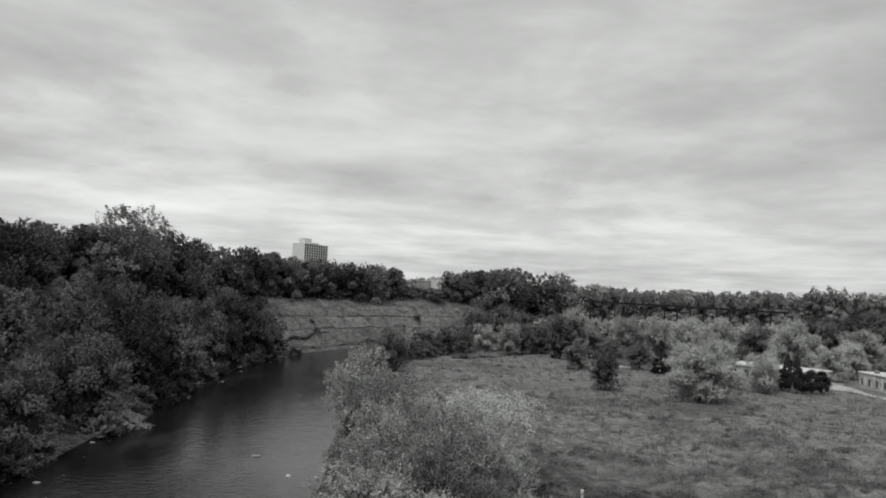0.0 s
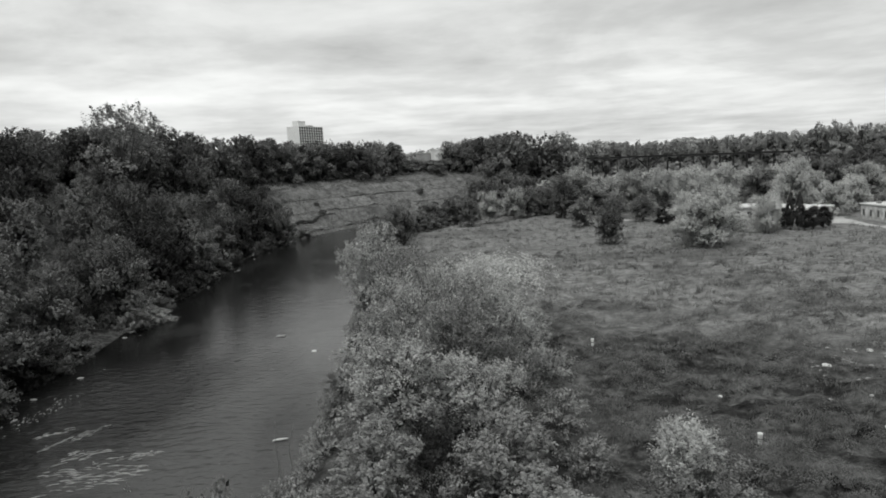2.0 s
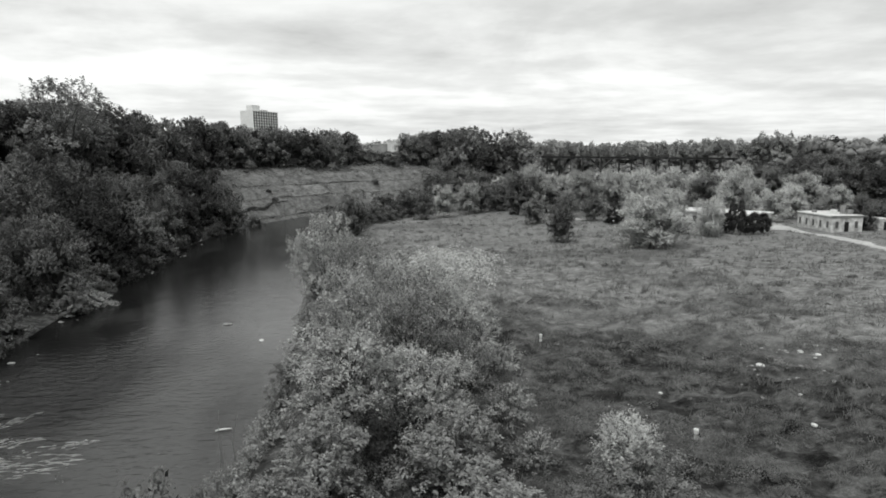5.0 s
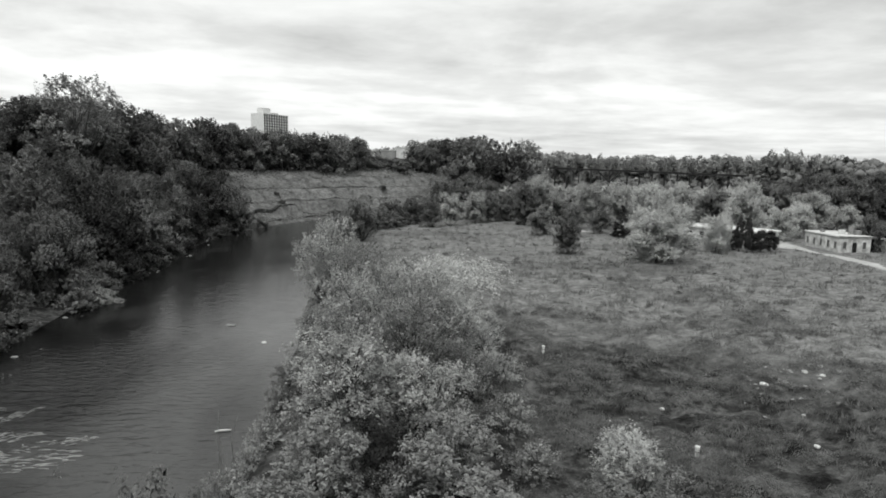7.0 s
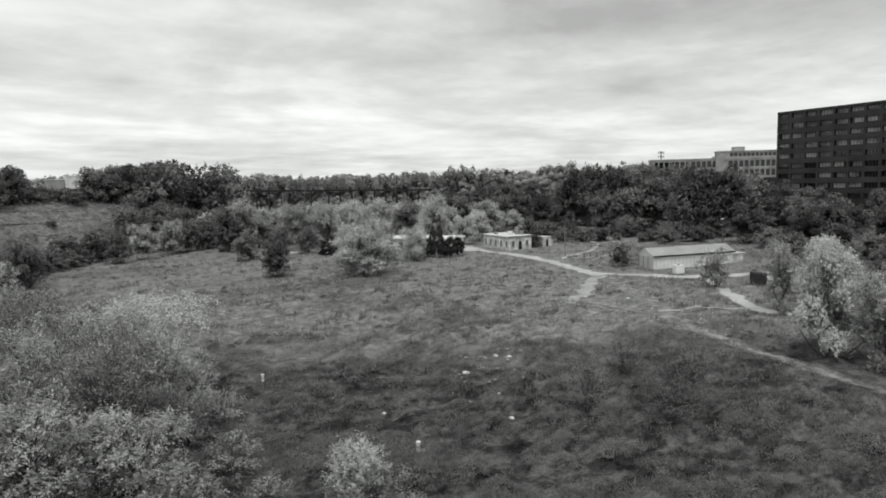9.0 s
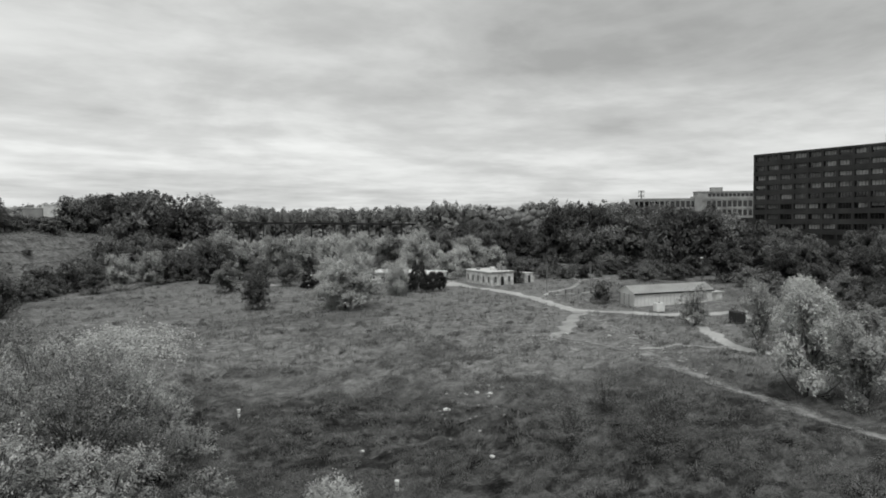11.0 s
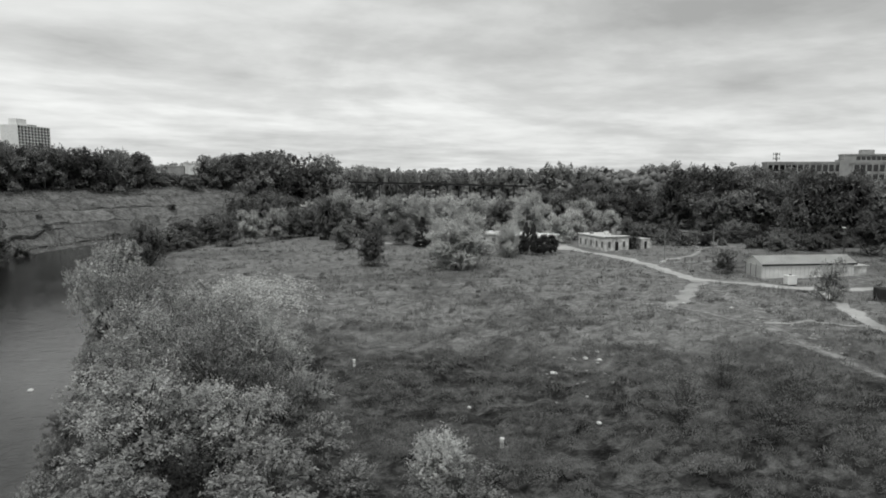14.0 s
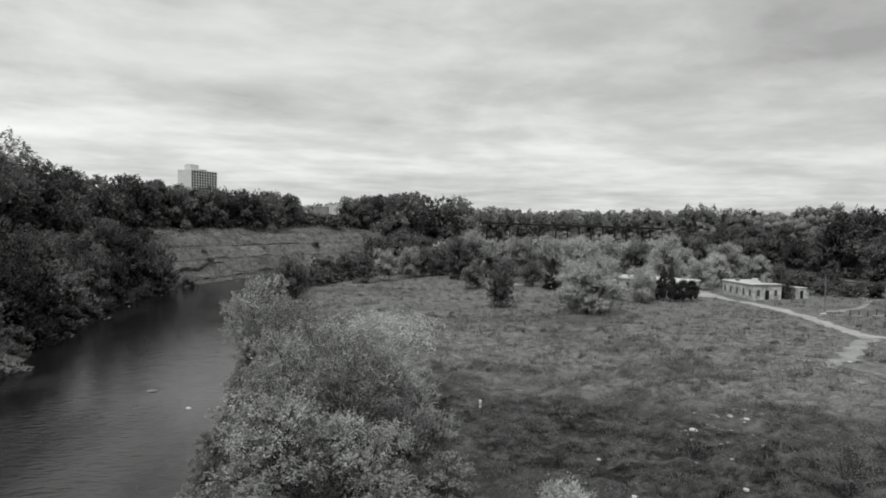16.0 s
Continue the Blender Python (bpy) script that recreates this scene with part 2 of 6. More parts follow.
RIVER_Z = -3.0
GROUND = ground_material()
WATER = water_material()
GLASS = glass_material("dark_glass", 0.015)
DUSTYGLASS = glass_material("dusty_glass", 0.09, 0.35)
BARK = material("bark", 0.035, 0.11, 2.0, 18.0, 0.95, 0.6)
BARK_PALE = material("pale_bark", 0.14, 0.30, 2.0, 18.0, 0.9, 0.5)
LEAF_DARK = leaf_material("dark_leaves", 0.06, 0.33, 0.30, 0.09, 0.3, 0.6, 0.15)
# dark leaves made paler: haze over the far slope is in the colour
LEAF_SLOPE_HAZE = leaf_material("hazed_slope_leaves", 0.085, 0.40, 0.30, 0.09, 0.3, 0.6, 0.15)
LEAF_MID = leaf_material("green_leaves", 0.125, 0.42)
LEAF_LIGHT = leaf_material("silvery_leaves", 0.44, 0.86, 0.22, through_light=0.42)
LEAF_PALE = leaf_material("pale_autumn_leaves", 0.52, 0.88, 0.3, through_light=0.4)
LEAF_RIVER = leaf_material("riverside_leaves", 0.18, 0.76, 0.55, 0.6)
LEAF_TUFT = leaf_material("feathery_pale_leaves", 0.55, 0.88, 0.4, 0.5)
LEAF_SPRAY = leaf_material("silvery_sprays", 0.22, 0.80, 0.5, 0.6)
SEED_HEADS = leaf_material("seed_heads", 0.35, 0.8, 0.5, 0.3)
LEAF_BANK = leaf_material("bank_bush_leaves", 0.06, 0.50, 0.55, 0.6)
# the paleness of distance haze is put into this leaf colour
LEAF_FAR_HAZE = leaf_material("hazed_distant_leaves", 0.26, 0.54, 0.3, 0.08, 0.3)
LEAF_SPRUCE = leaf_material("spruce_needles", 0.022, 0.06, 0.2, 0.3, 0.05)
GRASS = leaf_material("meadow_grass", 0.09, 0.30, 0.22, 0.3, 0.4)
GRASS_PALE = leaf_material("dry_grass", 0.24, 0.5, 0.4, 0.2, 0.3)
WEED = leaf_material("weed_leaves", 0.05, 0.36, 0.16, 0.55, 0.3)
def worn_edges(m, scale=0.9, wear=0.0):
    """Lets a strip of soil end in broken patches towards its edges, where grass takes over."""
    n, l = m.node_tree.nodes, m.node_tree.links
    bare = n.new("ShaderNodeAttribute")
    bare.attribute_name = "bare"
    geo = n.new("ShaderNodeNewGeometry")
    t = n.new("ShaderNodeTexNoise")
    t.inputs["Scale"].default_value = scale
    t.inputs["Detail"].default_value = 7
    t.inputs["Roughness"].default_value = 0.7
    l.new(geo.outputs["Position"], t.inputs["Vector"])
    add = n.new("ShaderNodeMath")
    l.new(bare.outputs["Fac"], add.inputs[0]), l.new(t.outputs[0], add.inputs[1])
    cut = n.new("ShaderNodeMapRange")
    for i, v in ((1, 0.84 + wear), (2, 1.12 + wear), (3, 0.0), (4, 1.0)):
        cut.inputs[i].default_value = v
    l.new(add.outputs[0], cut.inputs[0])
    clear, mix = n.new("ShaderNodeBsdfTransparent"), n.new("ShaderNodeMixShader")
    l.new(cut.outputs[0], mix.inputs[0])
    l.new(clear.outputs[0], mix.inputs[1]), l.new(n["Principled BSDF"].outputs[0], mix.inputs[2])
    l.new(mix.outputs[0], n["Material Output"].inputs["Surface"])
    return m


DIRT = worn_edges(material("dirt_track", 0.27, 0.50, 0.25, 3.0, 0.95, 0.7, distance=0.08), 0.55, 0.14)
DIRT_PATCHY = worn_edges(material("patchy_dirt", 0.20, 0.40, 0.25, 3.0, 0.95, 0.7, distance=0.08), 0.42, 0.31)
GRAVEL = worn_edges(material("gravel_road", 0.38, 0.64, 0.12, 2.0, 0.95, 0.5, distance=0.05))
GRAVEL_STONE = material("loose_stones", 0.26, 0.55, 1.5, 9.0, 0.9, 0.5)
STONE = material("white_stone", 0.45, 0.85, 1.2, 9.0, 0.85, 0.5)
# ledge rock coloured dark to paint in the shade of the undercuts
LEDGE_SHADE = material("shade_dark_rock", 0.025, 0.10, 0.7, 5.0, 0.7, 0.7)
ROCK = material("bank_rock", 0.18, 0.40, 0.9, 6.0, 0.85, 0.6)
WHITE = material("white_paint", 0.70, 0.90, 0.7, 8.0, 0.6, 0.1)
DIRTYWHITE = material("weathered_white_wall", 0.34, 0.86, 0.8, 5.0, 0.8, 0.3)
ROOFPALE = material("pale_flat_roof", 0.56, 0.82, 0.25, 4.0, 0.85, 0.2)
TIN = material("pale_sheet_metal", 0.52, 0.76, 0.22, 5.0, 0.55, 0.1)
DARKMETAL = material("dark_steel", 0.018, 0.05, 0.8, 6.0, 0.7, 0.2)
GREYMETAL = material("galvanised_steel", 0.16, 0.30, 0.8, 6.0, 0.6, 0.1)
DARKBRICK = material("dark_brown_brick", 0.026, 0.060, 0.15, 2.5, 0.85, 0.2)
MIDBRICK = material("weathered_brick", 0.07, 0.14, 0.15, 2.5, 0.9, 0.2)
CONCRETE = material("concrete", 0.24, 0.44, 0.2, 3.0, 0.85, 0.2)
BLIND = material("window_blind", 0.12, 0.42, 0.3, 1.0, 0.9, 0.0, per_object=0.5)
DARK = material("dark_opening", 0.010, 0.03, 1.0, 4.0, 0.9, 0.0)
FOAM = material("white_water", 0.16, 0.70, 2.0, 9.0, 0.9, 0.6)


# ---------------------------------------------------------------- mesh helpers
def part(name, bm, mat, parent=None, label=""):
    """Links a bmesh, or a ready mesh, as one object under a thing or part."""
    if isinstance(bm, bpy.types.Mesh):
        me = bm
    else:
        me = bpy.data.meshes.new(name)
        bm.to_mesh(me)
        bm.free()
    if not me.materials:
        me.materials.append(mat)
    ob = new(name, me)
    if parent is not None:
        ob.parent = parent
    if label:
        ob["label"] = label
    return ob


def thing(name, label, category, x, y, z, turn=0.0, group=""):
    ob = new(name)
    ob.empty_display_size = 0.3
    ob.matrix_basis = pose(x, y, z, 0, 0, turn)
    return tagged(ob, label, category, group)


def box(bm, x0, y0, z0, x1, y1, z1):
    vs = [bm.verts.new(p) for p in ((x0, y0, z0), (x1, y0, z0), (x1, y1, z0), (x0, y1, z0), (x0, y0, z1), (x1, y0, z1), (x1, y1, z1), (x0, y1, z1))]
    for f in ((0, 3, 2, 1), (4, 5, 6, 7), (0, 1, 5, 4), (1, 2, 6, 5), (2, 3, 7, 6), (3, 0, 4, 7)):
        bm.faces.new([vs[i] for i in f])


def box_mesh(*b, bevel=0.0):
    bm = bmesh.new()
    box(bm, *b)
    if bevel:
        bmesh.ops.bevel(bm, geom=list(bm.edges), offset=bevel, segments=1, affect="EDGES")
    return bm


def flat_mesh(name, verts, faces_tri=None, faces_quad=None, smooth=False):
    """A mesh from numpy arrays."""
    me = bpy.data.meshes.new(name)
    k = 3 if faces_tri is not None else 4
    f = faces_tri if faces_tri is not None else faces_quad
    me.vertices.add(len(verts))
    me.vertices.foreach_set("co", np.asarray(verts, dtype=np.float32).ravel())
    me.loops.add(f.size)
    me.polygons.add(len(f))
    me.loops.foreach_set("vertex_index", f.astype(np.int32).ravel())
    me.polygons.foreach_set("loop_start", np.arange(0, f.size, k, dtype=np.int32))
    me.polygons.foreach_set("use_smooth", np.broadcast_to(np.asarray(smooth, dtype=bool), (len(f),)).copy())
    me.update(calc_edges=True)
    return me


def tube(paths, sides=6, grown=None):
    """Tapered round limbs: paths are lists of (point, radius); grown names the path and ring that each one grows from."""
    verts, quads, starts, welds = [], [], [], {}
    for number, path in enumerate(paths):
        base = len(verts)
        starts.append(base)
        if grown and grown[number] is not None:
            stem, ring = grown[number]
            welds[base] = starts[stem] + ring * sides
        for i, (p, r) in enumerate(path):
            p = np.array(p, float)
            d = np.array(path[min(i + 1, len(path) - 1)][0], float) - np.array(path[max(i - 1, 0)][0], float)
            d /= np.linalg.norm(d) + 1e-9
            s = np.cross(d, (0.3, 0.9, 0.2))
            s /= np.linalg.norm(s) + 1e-9
            q = np.cross(d, s)
            for k in range(sides):
                a = 2 * math.pi * k / sides
                verts.append(p + r * (math.cos(a) * s + math.sin(a) * q))
        for i in range(len(path) - 1):
            for k in range(sides):
                k2 = (k + 1) % sides
                quads.append((base + i * sides + k, base + i * sides + k2, base + (i + 1) * sides + k2, base + (i + 1) * sides + k))
    quads = np.array(quads)
    for one, other in welds.items():
        quads[quads == one] = other
    return flat_mesh("limbs", np.array(verts), faces_quad=quads, smooth=True)


def rod(name, a, b, r, mat, parent, sides=8):
    return part(name, tube([[(a, r), (b, r)]], sides), mat, parent)


# ---------------------------------------------------------------- terrain
RIVER = np.array([(-20, -400), (-22, -60), (-26.5, 0), (-26.5, 45), (-28, 75), (-31.5, 105), (-36, 135), (-38, 165), (-34, 195), (-20, 222), (8, 246), (48, 285), (84, 335), (130, 430), (160, 520), (190, 600)], float)
RIVER_HALF = np.array([14.5, 14.5, 14.5, 14.5, 14.0, 14.5, 13.5, 11.0, 11.5, 12, 12, 12, 12, 12, 12, 12])
ROADS = [(np.array([(92.8, 150.2), (91.0, 136.0), (91.9, 124.7), (91.0, 110.4), (86.7, 97.9), (84.1, 88.4), (89.0, 81.6), (92.9, 75.8), (100.8, 71.1), (118, 67)]), 2.0),
         (np.array([(83.5, 86.7), (73.4, 78.5), (65.5, 71.7)]), 1.6),
         (np.array([(60, 73), (63.3, 68.9), (64.8, 63.0), (64.0, 53.9), (61.0, 45.0), (58.8, 38.6), (58.5, 34.3), (57.0, 29.3), (54, 14)]), 0.9),
         (np.array([(95.8, 71.5), (85.7, 60.4), (78.1, 51.1), (77.5, 45.3)]), 1.3),
         (np.array([(82.5, 83.5), (80.2, 79.4), (73.4, 67.2), (68.6, 58.2), (66, 54)]), 1.2)]
FOOT = np.array([(60, -300), (150, -100), (168, 20), (172, 75), (186, 112), (190, 135), (172, 160), (166, 205), (152, 255), (178, 320), (250, 480), (420, 800)], float)


def along(line, x, y, extra=None):
    """Distance to a polyline, the side (positive: to its left), and a value carried along it."""
    best = np.full(x.shape, 1e9)
    side = np.zeros(x.shape)
    val = np.zeros(x.shape)
    for i in range(len(line) - 1):
        a, b = line[i], line[i + 1]
        d = b - a
        t = np.clip(((x - a[0]) * d[0] + (y - a[1]) * d[1]) / (d @ d), 0, 1)
        px, py = a[0] + t * d[0], a[1] + t * d[1]
        dist = np.hypot(x - px, y - py)
        near = dist < best
        best = np.where(near, dist, best)
        side = np.where(near, np.sign(d[0] * (y - py) - d[1] * (x - px)), side)
        if extra is not None:
            val = np.where(near, extra[i] + t * (extra[i + 1] - extra[i]), val)
    return best, side, val


def smooth(a, b, v):
    t = np.clip((v - a) / (b - a), 0.0, 1.0)
    return t * t * (3 - 2 * t)


def wobble(x, y, scale, seed):
    """Cheap smooth unevenness from a few crossed waves."""
    r = np.random.RandomState(seed)
    out = np.zeros(np.shape(x))
    for _ in range(6):
        a, k, ph = r.uniform(0, 6.28), r.uniform(0.6, 1.9) / scale, r.uniform(0, 6.28)
        out += np.sin((x * np.cos(a) + y * np.sin(a)) * k * 6.28 + ph + 1.3 * np.sin((x * np.sin(a) - y * np.cos(a)) * k * 4.1 + ph))
    return out / 6


def value_noise(x, y, scale, seed):
    """Smooth random unevenness between -1 and 1 on a lattice of the given spacing."""
    table = np.random.RandomState(seed).uniform(-1, 1, (256, 256))
    u, v = np.asarray(x, float) / scale, np.asarray(y, float) / scale
    i, j = np.floor(u).astype(int), np.floor(v).astype(int)
    f, g = u - i, v - j
    f, g = f * f * (3 - 2 * f), g * g * (3 - 2 * g)
    i0, j0, i1, j1 = i % 256, j % 256, (i + 1) % 256, (j + 1) % 256
    return (table[i0, j0] * (1 - f) + table[i1, j0] * f) * (1 - g) + (table[i0, j1] * (1 - f) + table[i1, j1] * f) * g


def hummocks(x, y):
    """Tussocky ground, roughest in the foot of the meadow."""
    d = np.hypot(x - 25, (y - 45) * 1.1)
    rough = 0.35 + 1.05 * smooth(80, 28, d)
    t = value_noise(x + 0.8 * y, y * 1.5, 2.4, 51)
    return rough * (0.46 * np.maximum(t, -0.35) + 0.22 * value_noise(x, y, 1.1, 52) + 0.22 * value_noise(x, y * 1.4, 5.5, 53))


def height(x, y):
    x, y = np.asarray(x, float), np.asarray(y, float)
    d, side, half = along(RIVER, x, y, RIVER_HALF)
    s = d - half - 0.9 * wobble(x, y, 13, 4)
    even = np.ones(x.shape)
    for line, wide in ROADS:
        even = np.minimum(even, smooth(0.8 + wide, 3.2 + wide, along(line, x, y)[0]))
    z = 0.22 * wobble(x, y, 16, 1) + even * hummocks(x, y) * smooth(4, 9, s) * smooth(190, 140, np.hypot(x, y))
    # the flood plain drops to the river
    right = np.where(s < 0, -4.6, -4.6 + (4.6 + z) * smooth(-1.5, 4.0, s))
    # wooded hill and, past the bend, an open bluff
    bend = smooth(175, 225, y + 0.35 * (x + 40))
    top, wide = 19.5 - 5.0 * bend, 58 - 16 * bend
    rise = smooth(-3, wide, s)
    left = -4.6 + (top + 4.6) * (0.55 * rise + 0.45 * smooth(0, wide * 1.25, s)) + 0.7 * wobble(x, y, 22, 3) * smooth(4, 25, s)
    left += bend * 0.9 * np.sin(left * 1.3 + 0.4 * wobble(x, y, 30, 9)) * smooth(3, 9, s) * (1 - smooth(30, 42, s))
    left += bend * 1.9 * (smooth(12.0, 15.5, s) - smooth(6, 24, s))
    z = np.where(side > 0, left, right)
    # wooded rise on the other side of the valley
    d2, side2, _ = along(FOOT, x, y)
    s2 = np.where(side2 < 0, d2, -d2)
    up = 15.0 * smooth(0, 105, s2) + 0.8 * wobble(x, y, 30, 6) * smooth(5, 40, s2)
    z = np.where(side > 0, z, z + up)
    # the plateau beyond the valley
    far = smooth(370, 500, np.hypot(x, y))
    return z + far * np.maximum(17.0 + 1.2 * wobble(x, y, 90, 8) - z, 0)


def ground_z(x, y):
    return float(height(np.array([x]), np.array([y]))[0])


def stretch(lo, hi, near_lo, near_hi, step, grow):
    """Grid lines: even inside, ever wider outside."""
    mid = list(np.arange(near_lo, near_hi + 1e-6, step))
    a, s = [], step
    v = near_lo
    while v > lo:
        s *= grow
        v -= s
        a.append(v)
    b, s, v = [], step, near_hi
    while v < hi:
        s *= grow
        v += s
        b.append(v)
    return np.array(a[::-1] + mid + b)


def build_ground():
    gx = np.concatenate([stretch(-4600, -15, -120, -15, 1.6, 1.17)[:-1], np.arange(-15, 80, 0.62), stretch(80, 4600, 80, 240, 1.7, 1.17)])
    gy = np.concatenate([stretch(-3000, 18, 8, 18, 1.6, 1.17)[:-1], np.arange(18, 105, 0.62), stretch(105, 4800, 105, 290, 1.7, 1.17)])
    gx, gy = np.unique(gx.round(3)), np.unique(gy.round(3))
    X, Y = np.meshgrid(gx, gy)
    Z = height(X, Y)
    nx, ny = len(gx), len(gy)
    i = np.arange(nx * ny).reshape(ny, nx)
    quads = np.stack([i[:-1, :-1], i[:-1, 1:], i[1:, 1:], i[1:, :-1]], -1).reshape(-1, 4)
    ob = part("ground", flat_mesh("ground", np.stack([X, Y, Z], -1).reshape(-1, 3), faces_quad=quads, smooth=True), GROUND)
    tagged(ob, "rough weedy meadow and valley slopes beside a river", "ground", kind="structure")


build_ground()


def ribbon(name, pts, width, mat, label, category, lift=0.06, seed=0, step=0.6, kind="structure", z=None):
    """A strip with ragged edges laid on the ground."""
    pts = np.array(pts, float)
    seg = np.hypot(*np.diff(pts, axis=0).T)
    cum = np.concatenate([[0], np.cumsum(seg)])
    n = max(3, int(cum[-1] / step))
    s = np.linspace(0, cum[-1], n)
    k = np.ones(5) / 5
    x, y = np.interp(s, cum, pts[:, 0]), np.interp(s, cum, pts[:, 1])
    if n > 8:
        x[2:-2], y[2:-2] = np.convolve(x, k, "valid"), np.convolve(y, k, "valid")
    dx, dy = np.gradient(x), np.gradient(y)
    q = np.hypot(dx, dy) + 1e-9
    nx, ny = -dy / q, dx / q
    r = np.random.RandomState(seed)
    cols = 7
    V = []
    wl, wr = width * (0.5 + 0.22 * r.randn(n).clip(-1.6, 1.6)), width * (0.5 + 0.22 * r.randn(n).clip(-1.5, 1.5))
    if n > 8:
        wl[2:-2], wr[2:-2] = np.convolve(wl, k, "valid"), np.convolve(wr, k, "valid")
    for c in range(cols):
        f = c / (cols - 1)
        off = -wl * (1 - f) + wr * f
        X, Y = x + nx * off, y + ny * off
        Z = (height(X, Y) + (lift + 0.05) * (1 - (2 * f - 1) ** 4) - 0.02) if z is None else np.full(n, z)
        V.append(np.stack([X, Y, Z], -1))
    V = np.stack(V, 1).reshape(-1, 3)
    i = np.arange(n * cols).reshape(n, cols)
    quads = np.stack([i[:-1, :-1], i[1:, :-1], i[1:, 1:], i[:-1, 1:]], -1).reshape(-1, 4)[:, ::-1]
    me = flat_mesh(name, V, faces_quad=quads, smooth=True)
    f = np.linspace(-1, 1, cols)
    me.attributes.new("bare", "FLOAT", "POINT").data.foreach_set("value", np.tile(0.85 * (1 - f ** 2), n).astype(np.float32))
    return tagged(part(name, me, mat), label, category, kind=kind)


def build_river():
    pts, half = RIVER, RIVER_HALF + 3.0
    s = np.concatenate([[0], np.cumsum(np.hypot(*np.diff(pts, axis=0).T))])
    q = np.linspace(0, s[-1], 260)
    x, y, h = np.interp(q, s, pts[:, 0]), np.interp(q, s, pts[:, 1]), np.interp(q, s, half)
    dx, dy = np.gradient(x), np.gradient(y)
    m = np.hypot(dx, dy)
    nx, ny = -dy / m, dx / m
    V = np.stack([np.stack([x + nx * h * f, y + ny * h * f, np.full_like(x, RIVER_Z)], -1) for f in (-1, -0.3, 0.3, 1)], 1).reshape(-1, 3)
    i = np.arange(260 * 4).reshape(260, 4)
    quads = np.stack([i[:-1, :-1], i[1:, :-1], i[1:, 1:], i[:-1, 1:]], -1).reshape(-1, 4)[:, ::-1]
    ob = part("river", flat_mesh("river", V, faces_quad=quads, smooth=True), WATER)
    tagged(ob, "murky grey river with a slightly rippled surface", "river", kind="structure")


build_river()

ribbon("gravel_road", [(92.8, 150.2), (91.0, 136.0), (91.9, 124.7), (91.0, 110.4), (86.7, 97.9), (84.1, 88.4), (89.0, 81.6), (92.9, 75.8), (100.8, 71.1), (107.0, 69.6), (118, 67)], 4.8, GRAVEL, "pale worn gravel road crossing the meadow", "road", seed=1)
ribbon("gravel_lot", [(100, 165), (95, 156), (92, 147), (90, 138)], 9.0, GRAVEL, "pale gravel yard beside a low brick building", "yard", seed=2, lift=0.05)
ribbon("dirt_track", [(83.5, 86.7), (73.4, 78.5), (65.5, 71.7), (60, 69)], 5.4, DIRT, "worn pale dirt track branching off the gravel road", "track", seed=3, lift=0.1)
ribbon("dirt_track", [(60, 73), (63.3, 68.9), (64.8, 63.0), (64.0, 53.9), (61.0, 45.0), (58.8, 38.6), (58.5, 34.3), (57.0, 29.3), (55.8, 24.8), (54, 14)], 4.6, DIRT_PATCHY, "narrow trodden dirt track through rough grass", "track", seed=4)
ribbon("dirt_track", [(95.8, 71.5), (85.7, 60.4), (78.1, 51.1), (77.5, 45.3)], 3.4, GRAVEL, "worn dirt track between grass patches", "track", seed=5)
ribbon("dirt_track", [(66.6, 57.6), (72.7, 54.6), (78.0, 50.6)], 2.0, DIRT, "short dirt track joining two others", "track", seed=6)
ribbon("dirt_track", [(82.5, 83.5), (80.2, 79.4), (73.4, 67.2), (68.6, 58.2), (65, 54), (61, 48)], 7.5, DIRT_PATCHY, "stony worn track with patches of grass", "track", seed=11, lift=0.05)
ribbon("dirt_track", [(131.7, 143.5), (126.7, 131.0), (136.0, 131.3), (150, 120)], 3.4, DIRT, "dirt access track on a low bank", "track", seed=7)
ribbon("dirt_track", [(126, 130), (112, 118), (98.9, 113.6)], 3.0, DIRT, "dirt access track past a utility pole", "track", seed=8)
ribbon("dirt_track", [(-6.1, 171), (4.7, 173.0), (19.8, 191), (36.6, 196.0), (50.6, 177.2)], 1.5, DIRT, "pale trodden path along the meadow's edge", "path", seed=9)
ribbon("gravel_lot", [(46.5, 173.0), (50.5, 170.0), (55.5, 167.0), (61, 163)], 4.5, GRAVEL, "pale gravel strip behind the trees", "yard", seed=10)


def bank_line(off, y0, y1):
    """Points beside the river, off metres beyond its far edge."""
    d = np.gradient(RIVER, axis=0)
    q = np.hypot(*d.T)[:, None]
    nrm = np.stack([-d[:, 1], d[:, 0]], -1) / q
    p = RIVER + nrm * (RIVER_HALF + off)[:, None]
    return [tuple(v) for v, r in zip(p, RIVER) if y0 <= r[1] <= y1]


